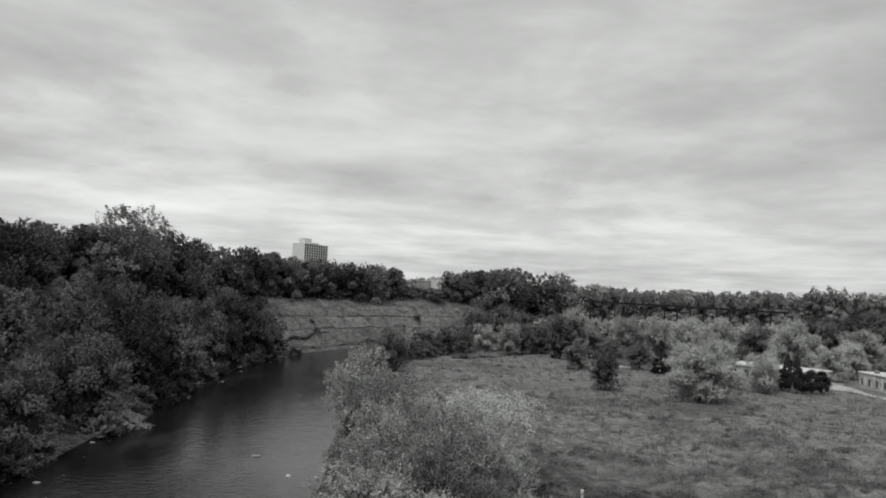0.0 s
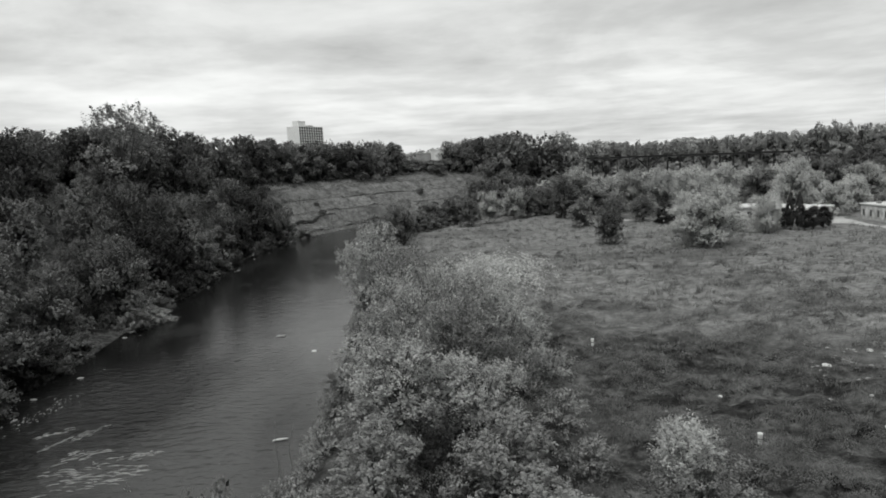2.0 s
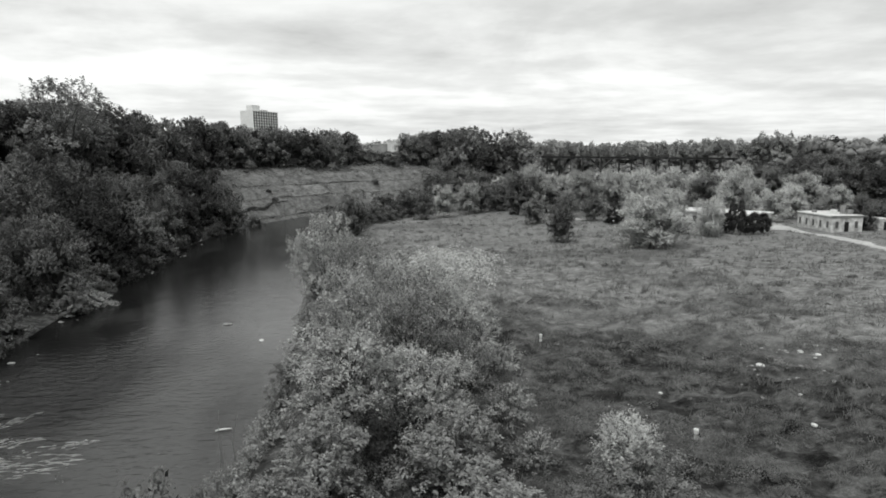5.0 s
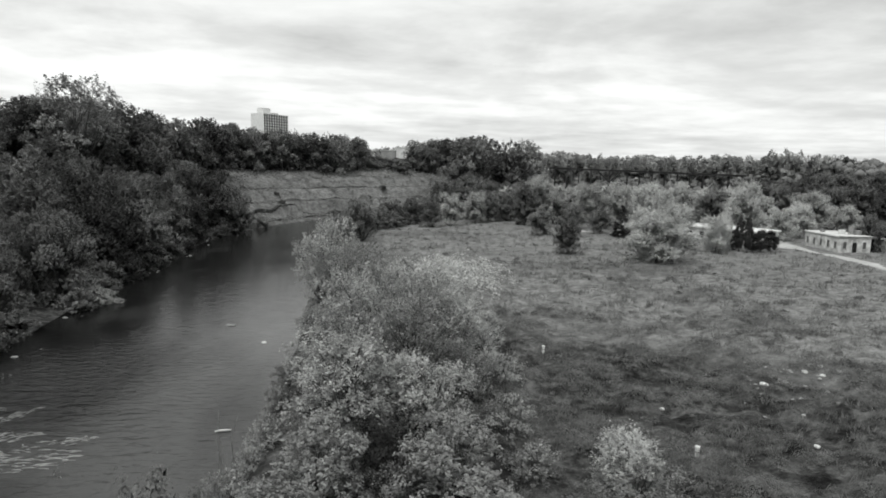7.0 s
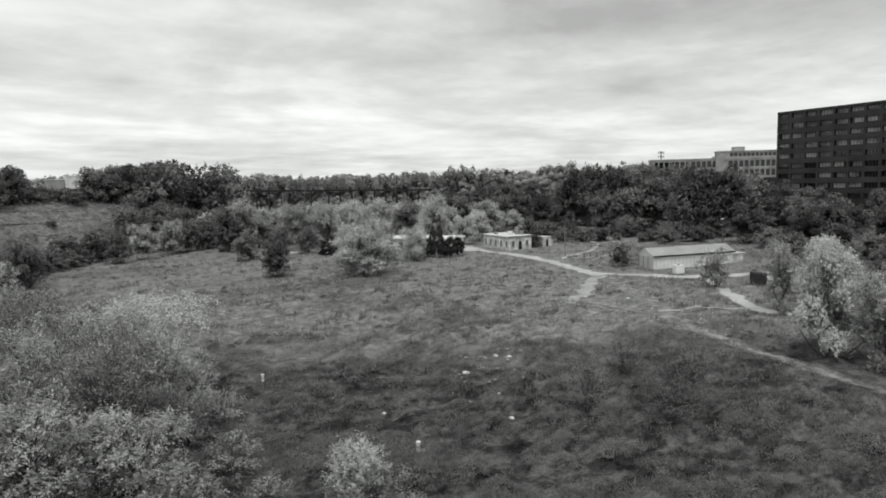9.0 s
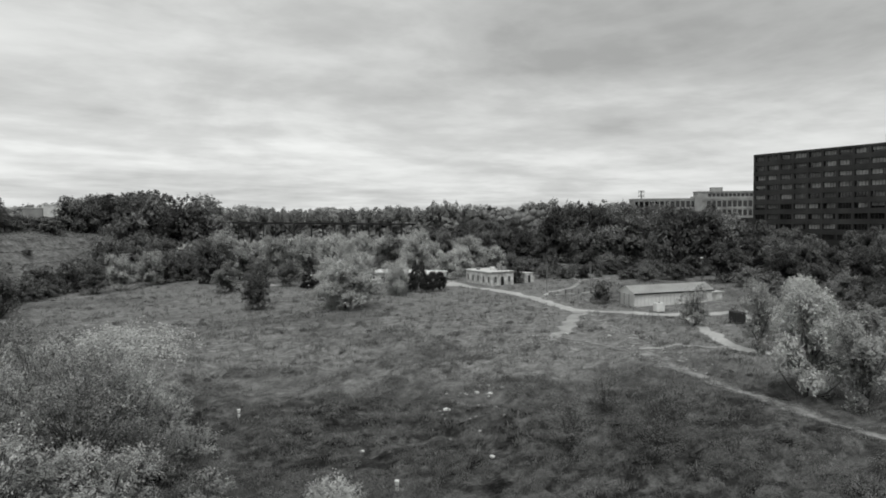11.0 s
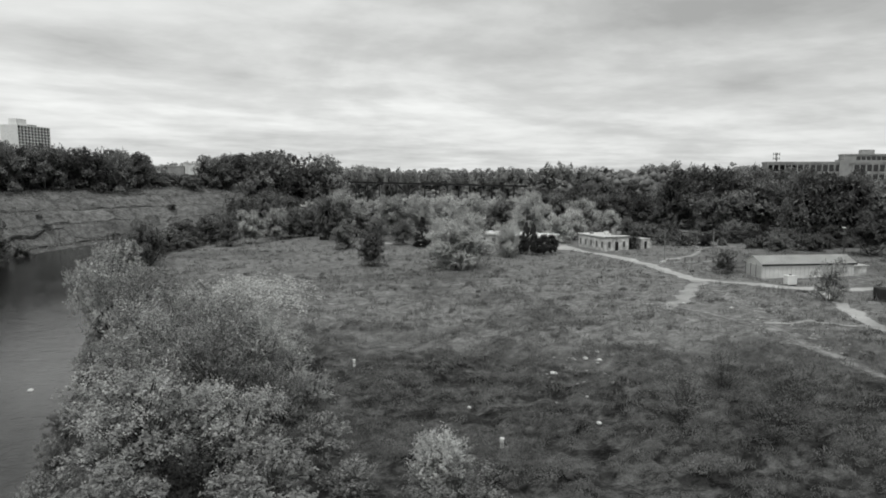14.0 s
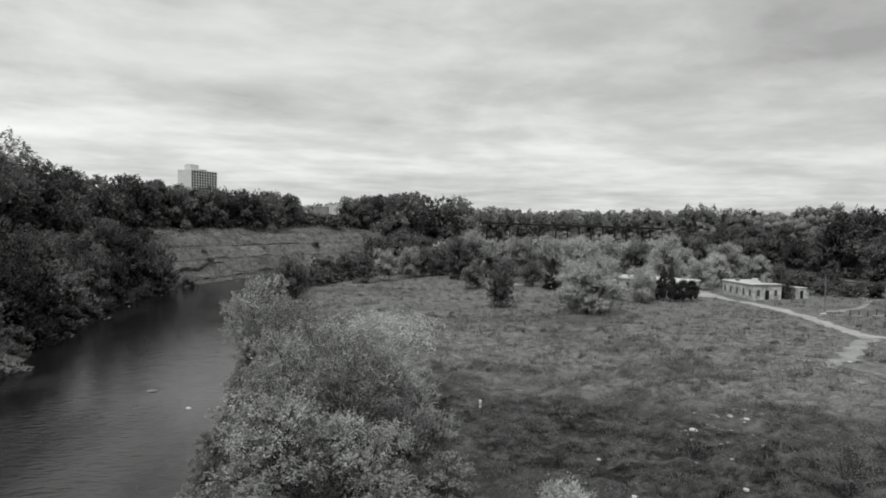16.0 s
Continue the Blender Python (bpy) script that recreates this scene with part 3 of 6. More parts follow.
def ledge(off, y0, y1, out, thick, seed):
    """A broken shelf of rock that juts from the bluff, hollow below; its dark colour stands for the undercut's shade.
    """
    a, b = np.array(bank_line(off, 100, 340)), np.array(bank_line(off - 1, 100, 340))
    cum = np.concatenate([[0], np.cumsum(np.hypot(*np.diff(a, axis=0).T))])
    q = np.arange(0, cum[-1], 0.9)
    a, b = (np.stack([np.interp(q, cum, p[:, k]) for k in (0, 1)], -1) for p in (a, b))
    keep = (a[:, 1] > y0) & (a[:, 1] < y1)
    a, w = a[keep], (b - a)[keep]
    r = np.random.RandomState(seed)
    n = len(a)
    ease = np.sin(np.linspace(0, math.pi, n)) ** 0.4
    juts = out * ease * (0.55 + 0.5 * value_noise(a[:, 0], a[:, 1], 5.0, seed) + 0.25 * r.rand(n))
    sag = 0.5 * value_noise(a[:, 0], a[:, 1], 9.0, seed + 1)
    z = height(a[:, 0], a[:, 1]) + 0.25 + sag
    rows = []
    for f, dz in ((-1.2, -0.3), (-0.5, 0.0), (0.75, 0.1), (1.0, -0.12), (0.95, -0.8), (0.7, -1.4), (-0.9, -2.2)):
        p = a + w * (f * juts if f > 0 else np.full(n, f * 1.2))[:, None]
        rows.append(np.concatenate([p, (z + dz * thick + r.normal(scale=0.06, size=n))[:, None]], 1))
    V = np.stack(rows, 1).reshape(-1, 3)
    i = np.arange(n * 7).reshape(n, 7)
    quads = np.stack([i[:-1, :-1], i[1:, :-1], i[1:, 1:], i[:-1, 1:]], -1).reshape(-1, 4)
    tagged(part("rock_ledge", flat_mesh("rock_ledge", V, faces_quad=quads), LEDGE_SHADE), "weathered rock ledge jutting from the grassy bluff, undercut shade in its colour", "ledge", kind="structure")


ribbon("gravel_shore", bank_line(0.5, 0, 300), 1.7, GRAVEL_STONE, "narrow pale gravel shore below the far bank", "shore", lift=0.5, seed=21)
for off, y0, y1, out, thick, seed in ((15.0, 192, 236, 1.2, 1.1, 22), (8.5, 200, 240, 0.8, 0.7, 23), (19.5, 190, 212, 0.8, 0.7, 24), (20.5, 214, 262, 1.1, 0.8, 25), (27.0, 200, 226, 0.9, 0.8, 26), (28.0, 232, 285, 1.5, 1.0, 27), (13.0, 236, 280, 1.0, 0.8, 28)):
    ledge(off, y0, y1, out, thick, seed)
for i, line in enumerate(([(47.2, 76.7), (50.0, 75.7), (53.1, 75.0)], [(55.8, 68.3), (59.4, 67.1), (63.8, 65.9)], [(54.3, 62.4), (58.2, 62.2), (62.5, 61.8)], [(62.3, 61.0), (67.1, 59.4), (70.1, 55.7)], [(64.6, 55.7), (62.5, 49.2), (59.8, 43.7), (57.9, 39.9)], [(17.7, 79.2), (19.6, 79.4), (20.6, 77.8)], [(70.3, 49.4), (70.5, 46.4), (73.9, 46.3)])):
    ribbon("worn_strip", line, (1.6, 1.2, 2.4, 1.4, 2.4, 1.0, 1.8)[i % 7], DIRT_PATCHY, "worn bare strip of soil in the grass", "track", lift=0.05, seed=40 + i)


# ---------------------------------------------------------------- plants
def unit_vectors(r, n):
    v = r.normal(size=(n, 3))
    return v / np.linalg.norm(v, axis=1, keepdims=True)


def leaf_faces(r, pos, nrm, size, quad=False, long=1.5):
    """One small leaf or leaf spray at every position, facing about the given way."""
    n = len(pos)
    h = unit_vectors(r, n)
    t = np.cross(nrm, h)
    t /= np.linalg.norm(t, axis=1, keepdims=True) + 1e-9
    b = np.cross(nrm, t)
    s = (size * r.uniform(0.6, 1.35, n))[:, None]
    droop = nrm * s * 0.22
    if quad:
        V = np.stack([pos - t * s * long * 0.5 - droop, pos - b * s * 0.42, pos + t * s * long * 0.5 - droop, pos + b * s * 0.42], 1).reshape(-1, 3)
        return V, np.arange(4 * n).reshape(n, 4)
    V = np.stack([pos - t * s * 0.6 * long, pos + t * s * 0.45 - b * s * 0.55, pos + t * s * 0.5 + b * s * 0.5], 1).reshape(-1, 3)
    return V, np.arange(3 * n).reshape(n, 3)


def lobed_centres(r, n):
    """Clump centres on the rounded lobes of a broad crown of width 1 and height 1, and each one's lobe."""
    m = r.randint(10, 15)
    a = r.uniform(0, 6.283) + np.arange(m) * 2.4
    z = np.linspace(0.82, 0.06, m) + r.uniform(-0.05, 0.05, m)
    q = 0.42 * np.sqrt(np.clip(1 - ((z - 0.34) / 0.60) ** 2, 0.02, 1)) * r.uniform(0.62, 1.0, m)
    lobe = np.stack([q * np.cos(a), q * np.sin(a), z], 1)
    size = r.uniform(0.16, 0.25, m)
    i = r.randint(0, m, n)
    u = unit_vectors(r, n)
    u[:, 2] = np.where(u[:, 2] < -0.2, -u[:, 2], u[:, 2])
    return lobe[i] + u * (size[i] * r.uniform(0.75, 1.0, n))[:, None] * np.array([1, 1, 0.85]), lobe[i] - np.array([0, 0, 0.08])


def clump_centres(r, n, shape):
    """Clump centres in a crown of width 1 and height 1 (z 0 to 1)."""
    if shape == "cone":
        z = r.uniform(0, 1, n) ** 1.25
        a = r.uniform(0, 6.283, n)
        q = 0.5 * (1 - z) ** 0.85 * np.sqrt(r.uniform(0.35, 1, n)) + 0.02
        return np.stack([q * np.cos(a), q * np.sin(a), z], 1)
    if shape == "spindle":
        z = r.uniform(0, 1, n)
        a = r.uniform(0, 6.283, n)
        q = 0.42 * np.sin(np.pi * (0.12 + 0.86 * z)) ** 0.7 * np.sqrt(r.uniform(0.4, 1, n))
        return np.stack([q * np.cos(a), q * np.sin(a), z], 1)
    v = unit_vectors(r, n)
    rad = r.uniform(0.30, 0.92, n) ** 0.5
    lob = 1 + 0.16 * np.sin(3 * np.arctan2(v[:, 1], v[:, 0]) + r.uniform(0, 6)) + 0.12 * np.sin(5 * v[:, 2] + r.uniform(0, 6))
    c = v * (rad * lob)[:, None] * 0.5
    if shape == "vase":
        c[:, :2] *= (0.65 + 0.5 * (c[:, 2:3] + 0.5))
    c[:, 2] += 0.5
    return c


def ico(detail):
    bm = bmesh.new()
    bmesh.ops.create_icosphere(bm, subdivisions=detail, radius=1.0)
    v = np.array([q.co[:] for q in bm.verts])
    f = np.array([[q.index for q in t.verts] for t in bm.faces])
    bm.free()
    return v, f


OCTA = (np.array([(1, 0, 0), (0, 1, 0), (-1, 0, 0), (0, -1, 0), (0, 0, 1), (0, 0, -1)], float),
        np.array([(0, 1, 4), (1, 2, 4), (2, 3, 4), (3, 0, 4), (1, 0, 5), (2, 1, 5), (3, 2, 5), (0, 3, 5)]))
ICO = {1: ico(1), 2: OCTA}


def cores(r, c, rad, flat, detail, scale=0.78):
    """A solid uneven heart for every leaf clump, under its leaves."""
    v, f = ICO[detail]
    n, m = len(c), len(v)
    V = v[None] * (rad * scale)[:, None, None] * r.uniform(0.72, 1.18, (n, m, 1)) * np.array([1, 1, flat])
    V = (V + c[:, None]).reshape(-1, 3)
    F = (f[None] + (np.arange(n) * m)[:, None, None]).reshape(-1, 3)
    return V, F


def crown_mesh(seed, h, w, base, clumps, leaves, size, shape="round", clump_size=0.17, flat=0.75, core=0):
    r = np.random.RandomState(seed)
    full, foot = np.array([w, w, h - base]), np.array([0, 0, base])
    c = clump_centres(r, clumps, shape) * full + foot
    mid = np.array([0, 0, base + 0.35 * (h - base)])
    rad = w * clump_size * r.uniform(0.6, 1.35, clumps)
    u = unit_vectors(r, clumps * leaves)
    u[:, 2] = np.where(u[:, 2] < -0.3, -u[:, 2], u[:, 2])
    ci = np.repeat(np.arange(clumps), leaves)
    pos = c[ci] + u * (rad[ci] * r.uniform(0.42, 1.12, len(ci)))[:, None] * np.array([1, 1, flat])
    out = pos - mid
    out /= np.linalg.norm(out, axis=1, keepdims=True) + 1e-9
    nrm = u * 0.8 + out * 0.6 + np.array([0, 0, 0.35]) + r.normal(scale=0.3, size=u.shape)
    nrm /= np.linalg.norm(nrm, axis=1, keepdims=True)
    V, F = leaf_faces(r, pos, nrm, size)
    whole = pos - np.array([0, 0, base + 0.3 * (h - base)])
    whole /= np.linalg.norm(whole, axis=1, keepdims=True) + 1e-9
    lie = u * 0.25 + out * 0.5 + whole * 0.6 + np.array([0, 0, 0.15]) + r.normal(scale=0.16, size=u.shape)
    lie = np.repeat(lie / np.linalg.norm(lie, axis=1, keepdims=True), 3, axis=0)
    if core:
        V2, F2 = cores(r, c, rad, flat, core, 0.78 if core == 1 else 0.62)
        F = np.concatenate([F, F2 + len(V)])
        V = np.concatenate([V, V2])
        lie = np.concatenate([lie, np.zeros(V2.shape)])
    me = flat_mesh("crown", V, faces_tri=F, smooth=True)
    # leaves lie along the curve of their bough, so that a crown shades as a whole
    me.normals_split_custom_set_from_vertices(lie.tolist())
    return me, c


def fitted(V, h, w):
    """Scales a crown to its height and width."""
    V[:, 2] *= h / np.percentile(V[:, 2], 99.7)
    V[:, :2] *= 0.5 * w / np.percentile(np.hypot(V[:, 0], V[:, 1]), 97)
    return V


def spray_mesh(seed, h, w, base, sprays, per, size, shape="round", long=1.1, upward=0.5, dense=0):
    """A crown of leafy sprays, set along thin twigs that reach out and up, round an inner mass of leaves where it is dense."""
    r = np.random.RandomState(seed)
    full, foot = np.array([w, w, h - base]), np.array([0, 0, base])
    c, lobe = lobed_centres(r, sprays)
    if shape in ("feathery", "full"):
        open_part = r.rand(sprays, 1) < (1.0 if shape == "feathery" else 0.4)
        c = np.where(open_part, unit_vectors(r, sprays) * (r.uniform(0.0, 1.0, (sprays, 1)) ** 0.45) * np.array([0.40, 0.40, 0.5]) + np.array([0, 0, 0.42]), c)
    if shape == "dome":
        c[:, 2] = np.abs(c[:, 2] - 0.08)
    if shape == "vase":
        c[:, :2] *= 0.5 + 0.75 * c[:, 2:3]
    c, lobe = c * full + foot, lobe * full + foot
    bough = c - lobe
    bough /= np.linalg.norm(bough, axis=1, keepdims=True) + 1e-9
    out = c - np.array([0, 0, base + 0.25 * (h - base)])
    out /= np.linalg.norm(out, axis=1, keepdims=True) + 1e-9
    way = out * 0.8 + np.array([0, 0, upward]) + r.normal(scale=0.45, size=out.shape)
    way /= np.linalg.norm(way, axis=1, keepdims=True)
    reach = long * r.uniform(0.5, 1.4, sprays)
    i = np.repeat(np.arange(sprays), per)
    t = np.tile(np.linspace(0, 1, per), sprays)
    pos = c[i] + way[i] * (reach[i] * (t - 0.35))[:, None] + r.normal(scale=0.09, size=(len(i), 3)) * reach[i][:, None]
    pos[:, 2] -= 0.22 * reach[i] * t * t
    nrm = np.array([0, 0, 0.75]) + out[i] * 0.35 + r.normal(scale=0.55, size=pos.shape)
    nrm /= np.linalg.norm(nrm, axis=1, keepdims=True)
    V, F = leaf_faces(r, pos, nrm, size * r.uniform(0.75, 1.25, sprays)[i], True, 1.9)
    lie = out[i] * 0.35 + bough[i] * 0.9 + np.array([0, 0, 0.1]) + r.normal(scale=0.18, size=pos.shape)
    lie = np.repeat(lie / np.linalg.norm(lie, axis=1, keepdims=True), 4, axis=0)
    if dense:
        heart = np.array([0, 0, base + 0.42 * (h - base)])
        k = np.repeat(r.choice(sprays, dense, replace=False), 42)
        far = (c[k] - heart) * r.uniform(0.30, 0.74, len(k))[:, None]
        nrm = r.normal(size=far.shape)
        nrm /= np.linalg.norm(nrm, axis=1, keepdims=True)
        V2, F2 = leaf_faces(r, heart + far + r.normal(scale=0.035 * w, size=far.shape), nrm, size * r.uniform(1.2, 2.0, len(k)), True, 1.5)
        F = np.concatenate([F, F2 + len(V)])
        V = np.concatenate([V, V2])
        far /= np.linalg.norm(far, axis=1, keepdims=True) + 1e-9
        lie = np.concatenate([lie, np.repeat(far, 4, axis=0)])
    me = flat_mesh("crown", fitted(V, h, w), faces_quad=F, smooth=True)
    me.normals_split_custom_set_from_vertices(lie.tolist())
    return me, c


def trunk_mesh(seed, h, centres, radius, limbs=9, lean=0.04, stems=1, sides=6):
    r = np.random.RandomState(seed + 77)
    paths, grown = [], []
    for s in range(stems):
        lx, ly = r.normal(scale=lean * h, size=2) * (1 if stems == 1 else 2.4)
        ox, oy = (0, 0) if stems == 1 else r.normal(scale=0.25, size=2)
        top = h * r.uniform(0.72, 0.85)
        stem = []
        for k in range(7):
            f = k / 6
            stem.append(((ox + lx * f * f + r.normal(scale=0.02 * h * 0.3), oy + ly * f * f + r.normal(scale=0.02 * h * 0.3), -0.25 + (top + 0.25) * f), radius / stems ** 0.4 * (1.25 - 0.25 * min(1, 5 * f)) * (1 - 0.86 * f) + 0.01))
        trunk = len(paths)
        paths.append(stem), grown.append((0, 0) if s else None)
        pick = r.choice(len(centres), min(limbs // stems + 1, len(centres)), replace=False)
        for i in pick:
            c = centres[i]
            f = np.clip((c[2] - 0.22 * h) / top * r.uniform(0.6, 0.9), 0.12, 0.9)
            k = int(f * 6)
            a = np.array(stem[k][0])
            b = np.array(c)
            m = a * 0.45 + b * 0.55 + np.array([0, 0, -0.04 * h])
            rr = stem[k][1] * 0.55
            paths.append([(a, rr), (m, rr * 0.6), (b, rr * 0.2 + 0.008)]), grown.append((trunk, k))
    return tube(paths, sides, grown)


TREES = {}


def plant(kind, name, label, category, seed, leaf, h=10.0, w=8.0, base=2.0, clumps=60, leaves=30, size=0.5, shape="round", radius=0.22, bark=None, limbs=9, stems=1, clump_size=0.17, flat=0.75, lean=0.03, core=0, long=1.1, upward=0.5, dense=0, habit=""):
    """Registers a plant built once at a nominal size; place() then sets it out."""
    if habit == "spray":
        me, c = spray_mesh(seed, h, w, base, clumps, leaves, size, shape, long, upward, dense)
    else:
        me, c = crown_mesh(seed, h, w, base, clumps, leaves, size, shape, clump_size, flat, core)
    me.materials.append(leaf)
    tr = trunk_mesh(seed, h, c, radius, limbs, lean, stems)
    tr.materials.append(bark or BARK)
    TREES.setdefault(kind, []).append((name, label, category, me, tr, h, w))


def place(kind, x, y, h, w, turn=None, z=None, group="", label="", seed=None):
    r = random.Random(seed if seed is not None else int(x * 131 + y * 977))
    name, lab, cat, me, tr, h0, w0 = r.choice(TREES[kind])
    ob = new(name)
    ob.empty_display_size = 0.5
    tagged(ob, label or lab, cat, group)
    t = turn if turn is not None else r.uniform(0, 360)
    ob.matrix_basis = pose(x, y, ground_z(x, y) - 0.05 if z is None else z, 0, 0, t) @ Matrix.Diagonal((w / w0, w / w0, h / h0, 1))
    part("trunk", tr, BARK, ob)
    part("crown", me, LEAF_MID, ob)
    return ob


for k in range(4):
    plant("dark", "broadleaf_tree", "dense dark green broadleaf tree on the wooded bank", "tree", 10 + k, LEAF_DARK, 12, 9, -0.2, 1100, 9, 0.17, radius=0.24, habit="spray", long=0.75, upward=0.35, dense=130)
for k in range(3):
    plant("mid", "broadleaf_tree", "full green broadleaf tree at the meadow's edge", "tree", 20 + k, LEAF_MID, 10, 8, -0.4, 460, 16, 0.2, radius=0.2, habit="spray", long=1.2, upward=0.4, dense=110)
for k in range(3):
    plant("light", "silver_poplar", "silvery light-leaved tree among others", "tree", 30 + k, LEAF_LIGHT, 12, 9, 0.0, 520, 14, 0.22, radius=0.2, bark=BARK_PALE, habit="spray", long=1.7, upward=0.9, dense=90)
for k in range(2):
    plant("pale", "autumn_tree", "bright pale-leaved tree standing in the meadow", "tree", 40 + k, LEAF_PALE, 11, 10, -0.5, 1400, 18, 0.17, "full", radius=0.2, limbs=9, habit="spray", long=1.5, upward=0.7, dense=110)
for k in range(2):
    plant("loose", "sparse_tree", "thin open-crowned tree with few leaves", "tree", 50 + k, LEAF_LIGHT, 9, 6, 0.4, 480, 14, 0.14, "vase", radius=0.11, stems=2, limbs=30, habit="spray", long=1.2, upward=0.7, dense=24)
for k in range(2):
    plant("airy", "bushy_tree", "dull feathery bushy tree beside a track", "tree", 55 + k, LEAF_SPRAY, 7, 8, -0.8, 520, 18, 0.14, "round", radius=0.11, stems=3, limbs=24, habit="spray", long=1.2, upward=0.6, dense=50)
plant("maple", "maple_tree", "tall bright-leaved maple by the dirt track", "tree", 60, LEAF_PALE, 11, 7, -0.6, 1500, 18, 0.14, "round", radius=0.2, limbs=14, habit="spray", long=1.0, upward=0.5, dense=130)
for k in range(2):
    plant("spruce", "spruce_tree", "very dark dense conifer in the meadow", "tree", 65 + k, LEAF_SPRUCE, 8, 5, 0.3, 110, 60, 0.22, "cone", radius=0.14, limbs=8, clump_size=0.11, core=2)
for k in range(3):
    plant("cedar", "cedar_tree", "dark narrow cedar in a short row", "tree", 130 + k, LEAF_SPRUCE, 6, 3, 0.7, 90, 60, 0.14, "spindle", radius=0.1, limbs=6, clump_size=0.17, flat=1.3, core=2)
for k in range(2):
    plant("far_light", "silver_poplar", "silvery light-leaved tree below the bridge", "tree", 135 + k, LEAF_LIGHT, 10, 8, -0.4, 300, 12, 0.3, radius=0.18, bark=BARK_PALE, limbs=4, habit="spray", long=1.6, upward=0.9, dense=70)
for k in range(4):
    plant("hill", "broadleaf_tree", "dense dark green broadleaf tree on the wooded bank", "tree", 110 + k, LEAF_DARK, 13, 10, -0.3, 700, 8, 0.25, radius=0.25, limbs=5, habit="spray", long=0.9, upward=0.35, dense=120)
    plant("ridge", "deciduous_tree", "dark broadleaf tree of the far wooded slope", "tree", 70 + k, LEAF_SLOPE_HAZE, 13, 10, -0.4, 560, 7, 0.30, radius=0.25, limbs=4, habit="spray", long=1.0, upward=0.35, dense=110)
for k in range(2):
    plant("ridge_light", "deciduous_tree", "lighter green tree of the far wooded slope", "tree", 76 + k, LEAF_MID, 12, 10, -0.4, 560, 7, 0.30, radius=0.25, limbs=4, habit="spray", long=1.0, upward=0.5, dense=110)
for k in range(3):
    plant("rim", "deciduous_tree", "rounded tree far off along the valley rim, haze in its leaf colour", "tree", 150 + k, LEAF_FAR_HAZE, 12, 11, -0.4, 420, 7, 0.38, radius=0.25, limbs=4, habit="spray", long=1.1, upward=0.4, dense=100)
for k in range(3):
    plant("shore", "willow_bush", "rounded bush leaning over the river's edge", "bush", 80 + k, LEAF_MID, 4, 5, -0.4, 280, 11, 0.15, radius=0.08, stems=3, limbs=6, habit="spray", long=0.8, upward=0.5, dense=70)
for k in range(3):
    plant("near", "riverside_tree", "leafy riverside tree with bright fluttering leaf sprays", "tree", 90 + k, LEAF_RIVER, 9, 9, 0.0, 900, 22, 0.11, "full", radius=0.16, stems=3, limbs=80, lean=0.06, habit="spray", long=1.2)
plant("near_light", "riverside_tree", "riverside tree with pale silvery leaf sprays", "tree", 93, LEAF_SPRAY, 9, 9, 0.0, 820, 22, 0.115, "full", radius=0.16, stems=3, limbs=80, lean=0.06, habit="spray", long=1.2)
plant("near_bright", "riverside_bush", "bright-leaved bush at the foot of the bank", "bush", 95, LEAF_BANK, 8, 7, -0.3, 700, 22, 0.13, "full", radius=0.10, stems=4, limbs=60, lean=0.05, habit="spray", long=1.0)
plant("near_mid", "riverside_bush", "low leafy bush in rough grass", "bush", 94, LEAF_RIVER, 4, 5, -0.2, 260, 18, 0.10, "dome", radius=0.05, stems=4, limbs=30, lean=0.05, habit="spray", long=0.9)
for k in range(3):
    plant("bank", "willow_bush", "dark rounded bush on the shaded river bank", "bush", 140 + k, LEAF_DARK, 4, 5, -0.4, 280, 11, 0.15, radius=0.08, stems=3, limbs=6, habit="spray", long=0.8, upward=0.5, dense=70)
plant("near_soft", "riverside_bush", "soft dull-leaved bush in rough grass", "bush", 99, LEAF_BANK, 4, 5, -0.2, 420, 18, 0.07, "dome", radius=0.05, stems=5, limbs=40, lean=0.05, habit="spray", long=0.9, upward=0.9)
plant("near_dark", "riverside_bush", "dark open bush over the water's edge", "bush", 96, LEAF_DARK, 6, 6, 0.4, 300, 16, 0.14, "dome", radius=0.08, stems=4, limbs=40, lean=0.06, habit="spray", long=1.1)
plant("tuft_bush", "pale_bush", "pale feathery bush standing in rough grass", "bush", 97, LEAF_TUFT, 4, 3.8, -0.3, 700, 26, 0.055, "feathery", radius=0.04, stems=6, limbs=50, lean=0.05, habit="spray", long=0.8, upward=1.0)
for k in range(2):
    plant("sapling", "leafless_shrub", "thin nearly bare shrub in the meadow", "bush", 98 + k, GRASS, 5, 5, 0.2, 190, 9, 0.09, "vase", radius=0.04, stems=7, limbs=84, clump_size=0.10, lean=0.07)
plant("tall_sparse", "tall_sparse_tree", "tall thin-leaved tree rising above the wooded hill", "tree", 101, LEAF_MID, 24, 16, 6, 520, 16, 0.3, "round", radius=0.3, limbs=40, habit="spray", long=2.2, upward=0.5)

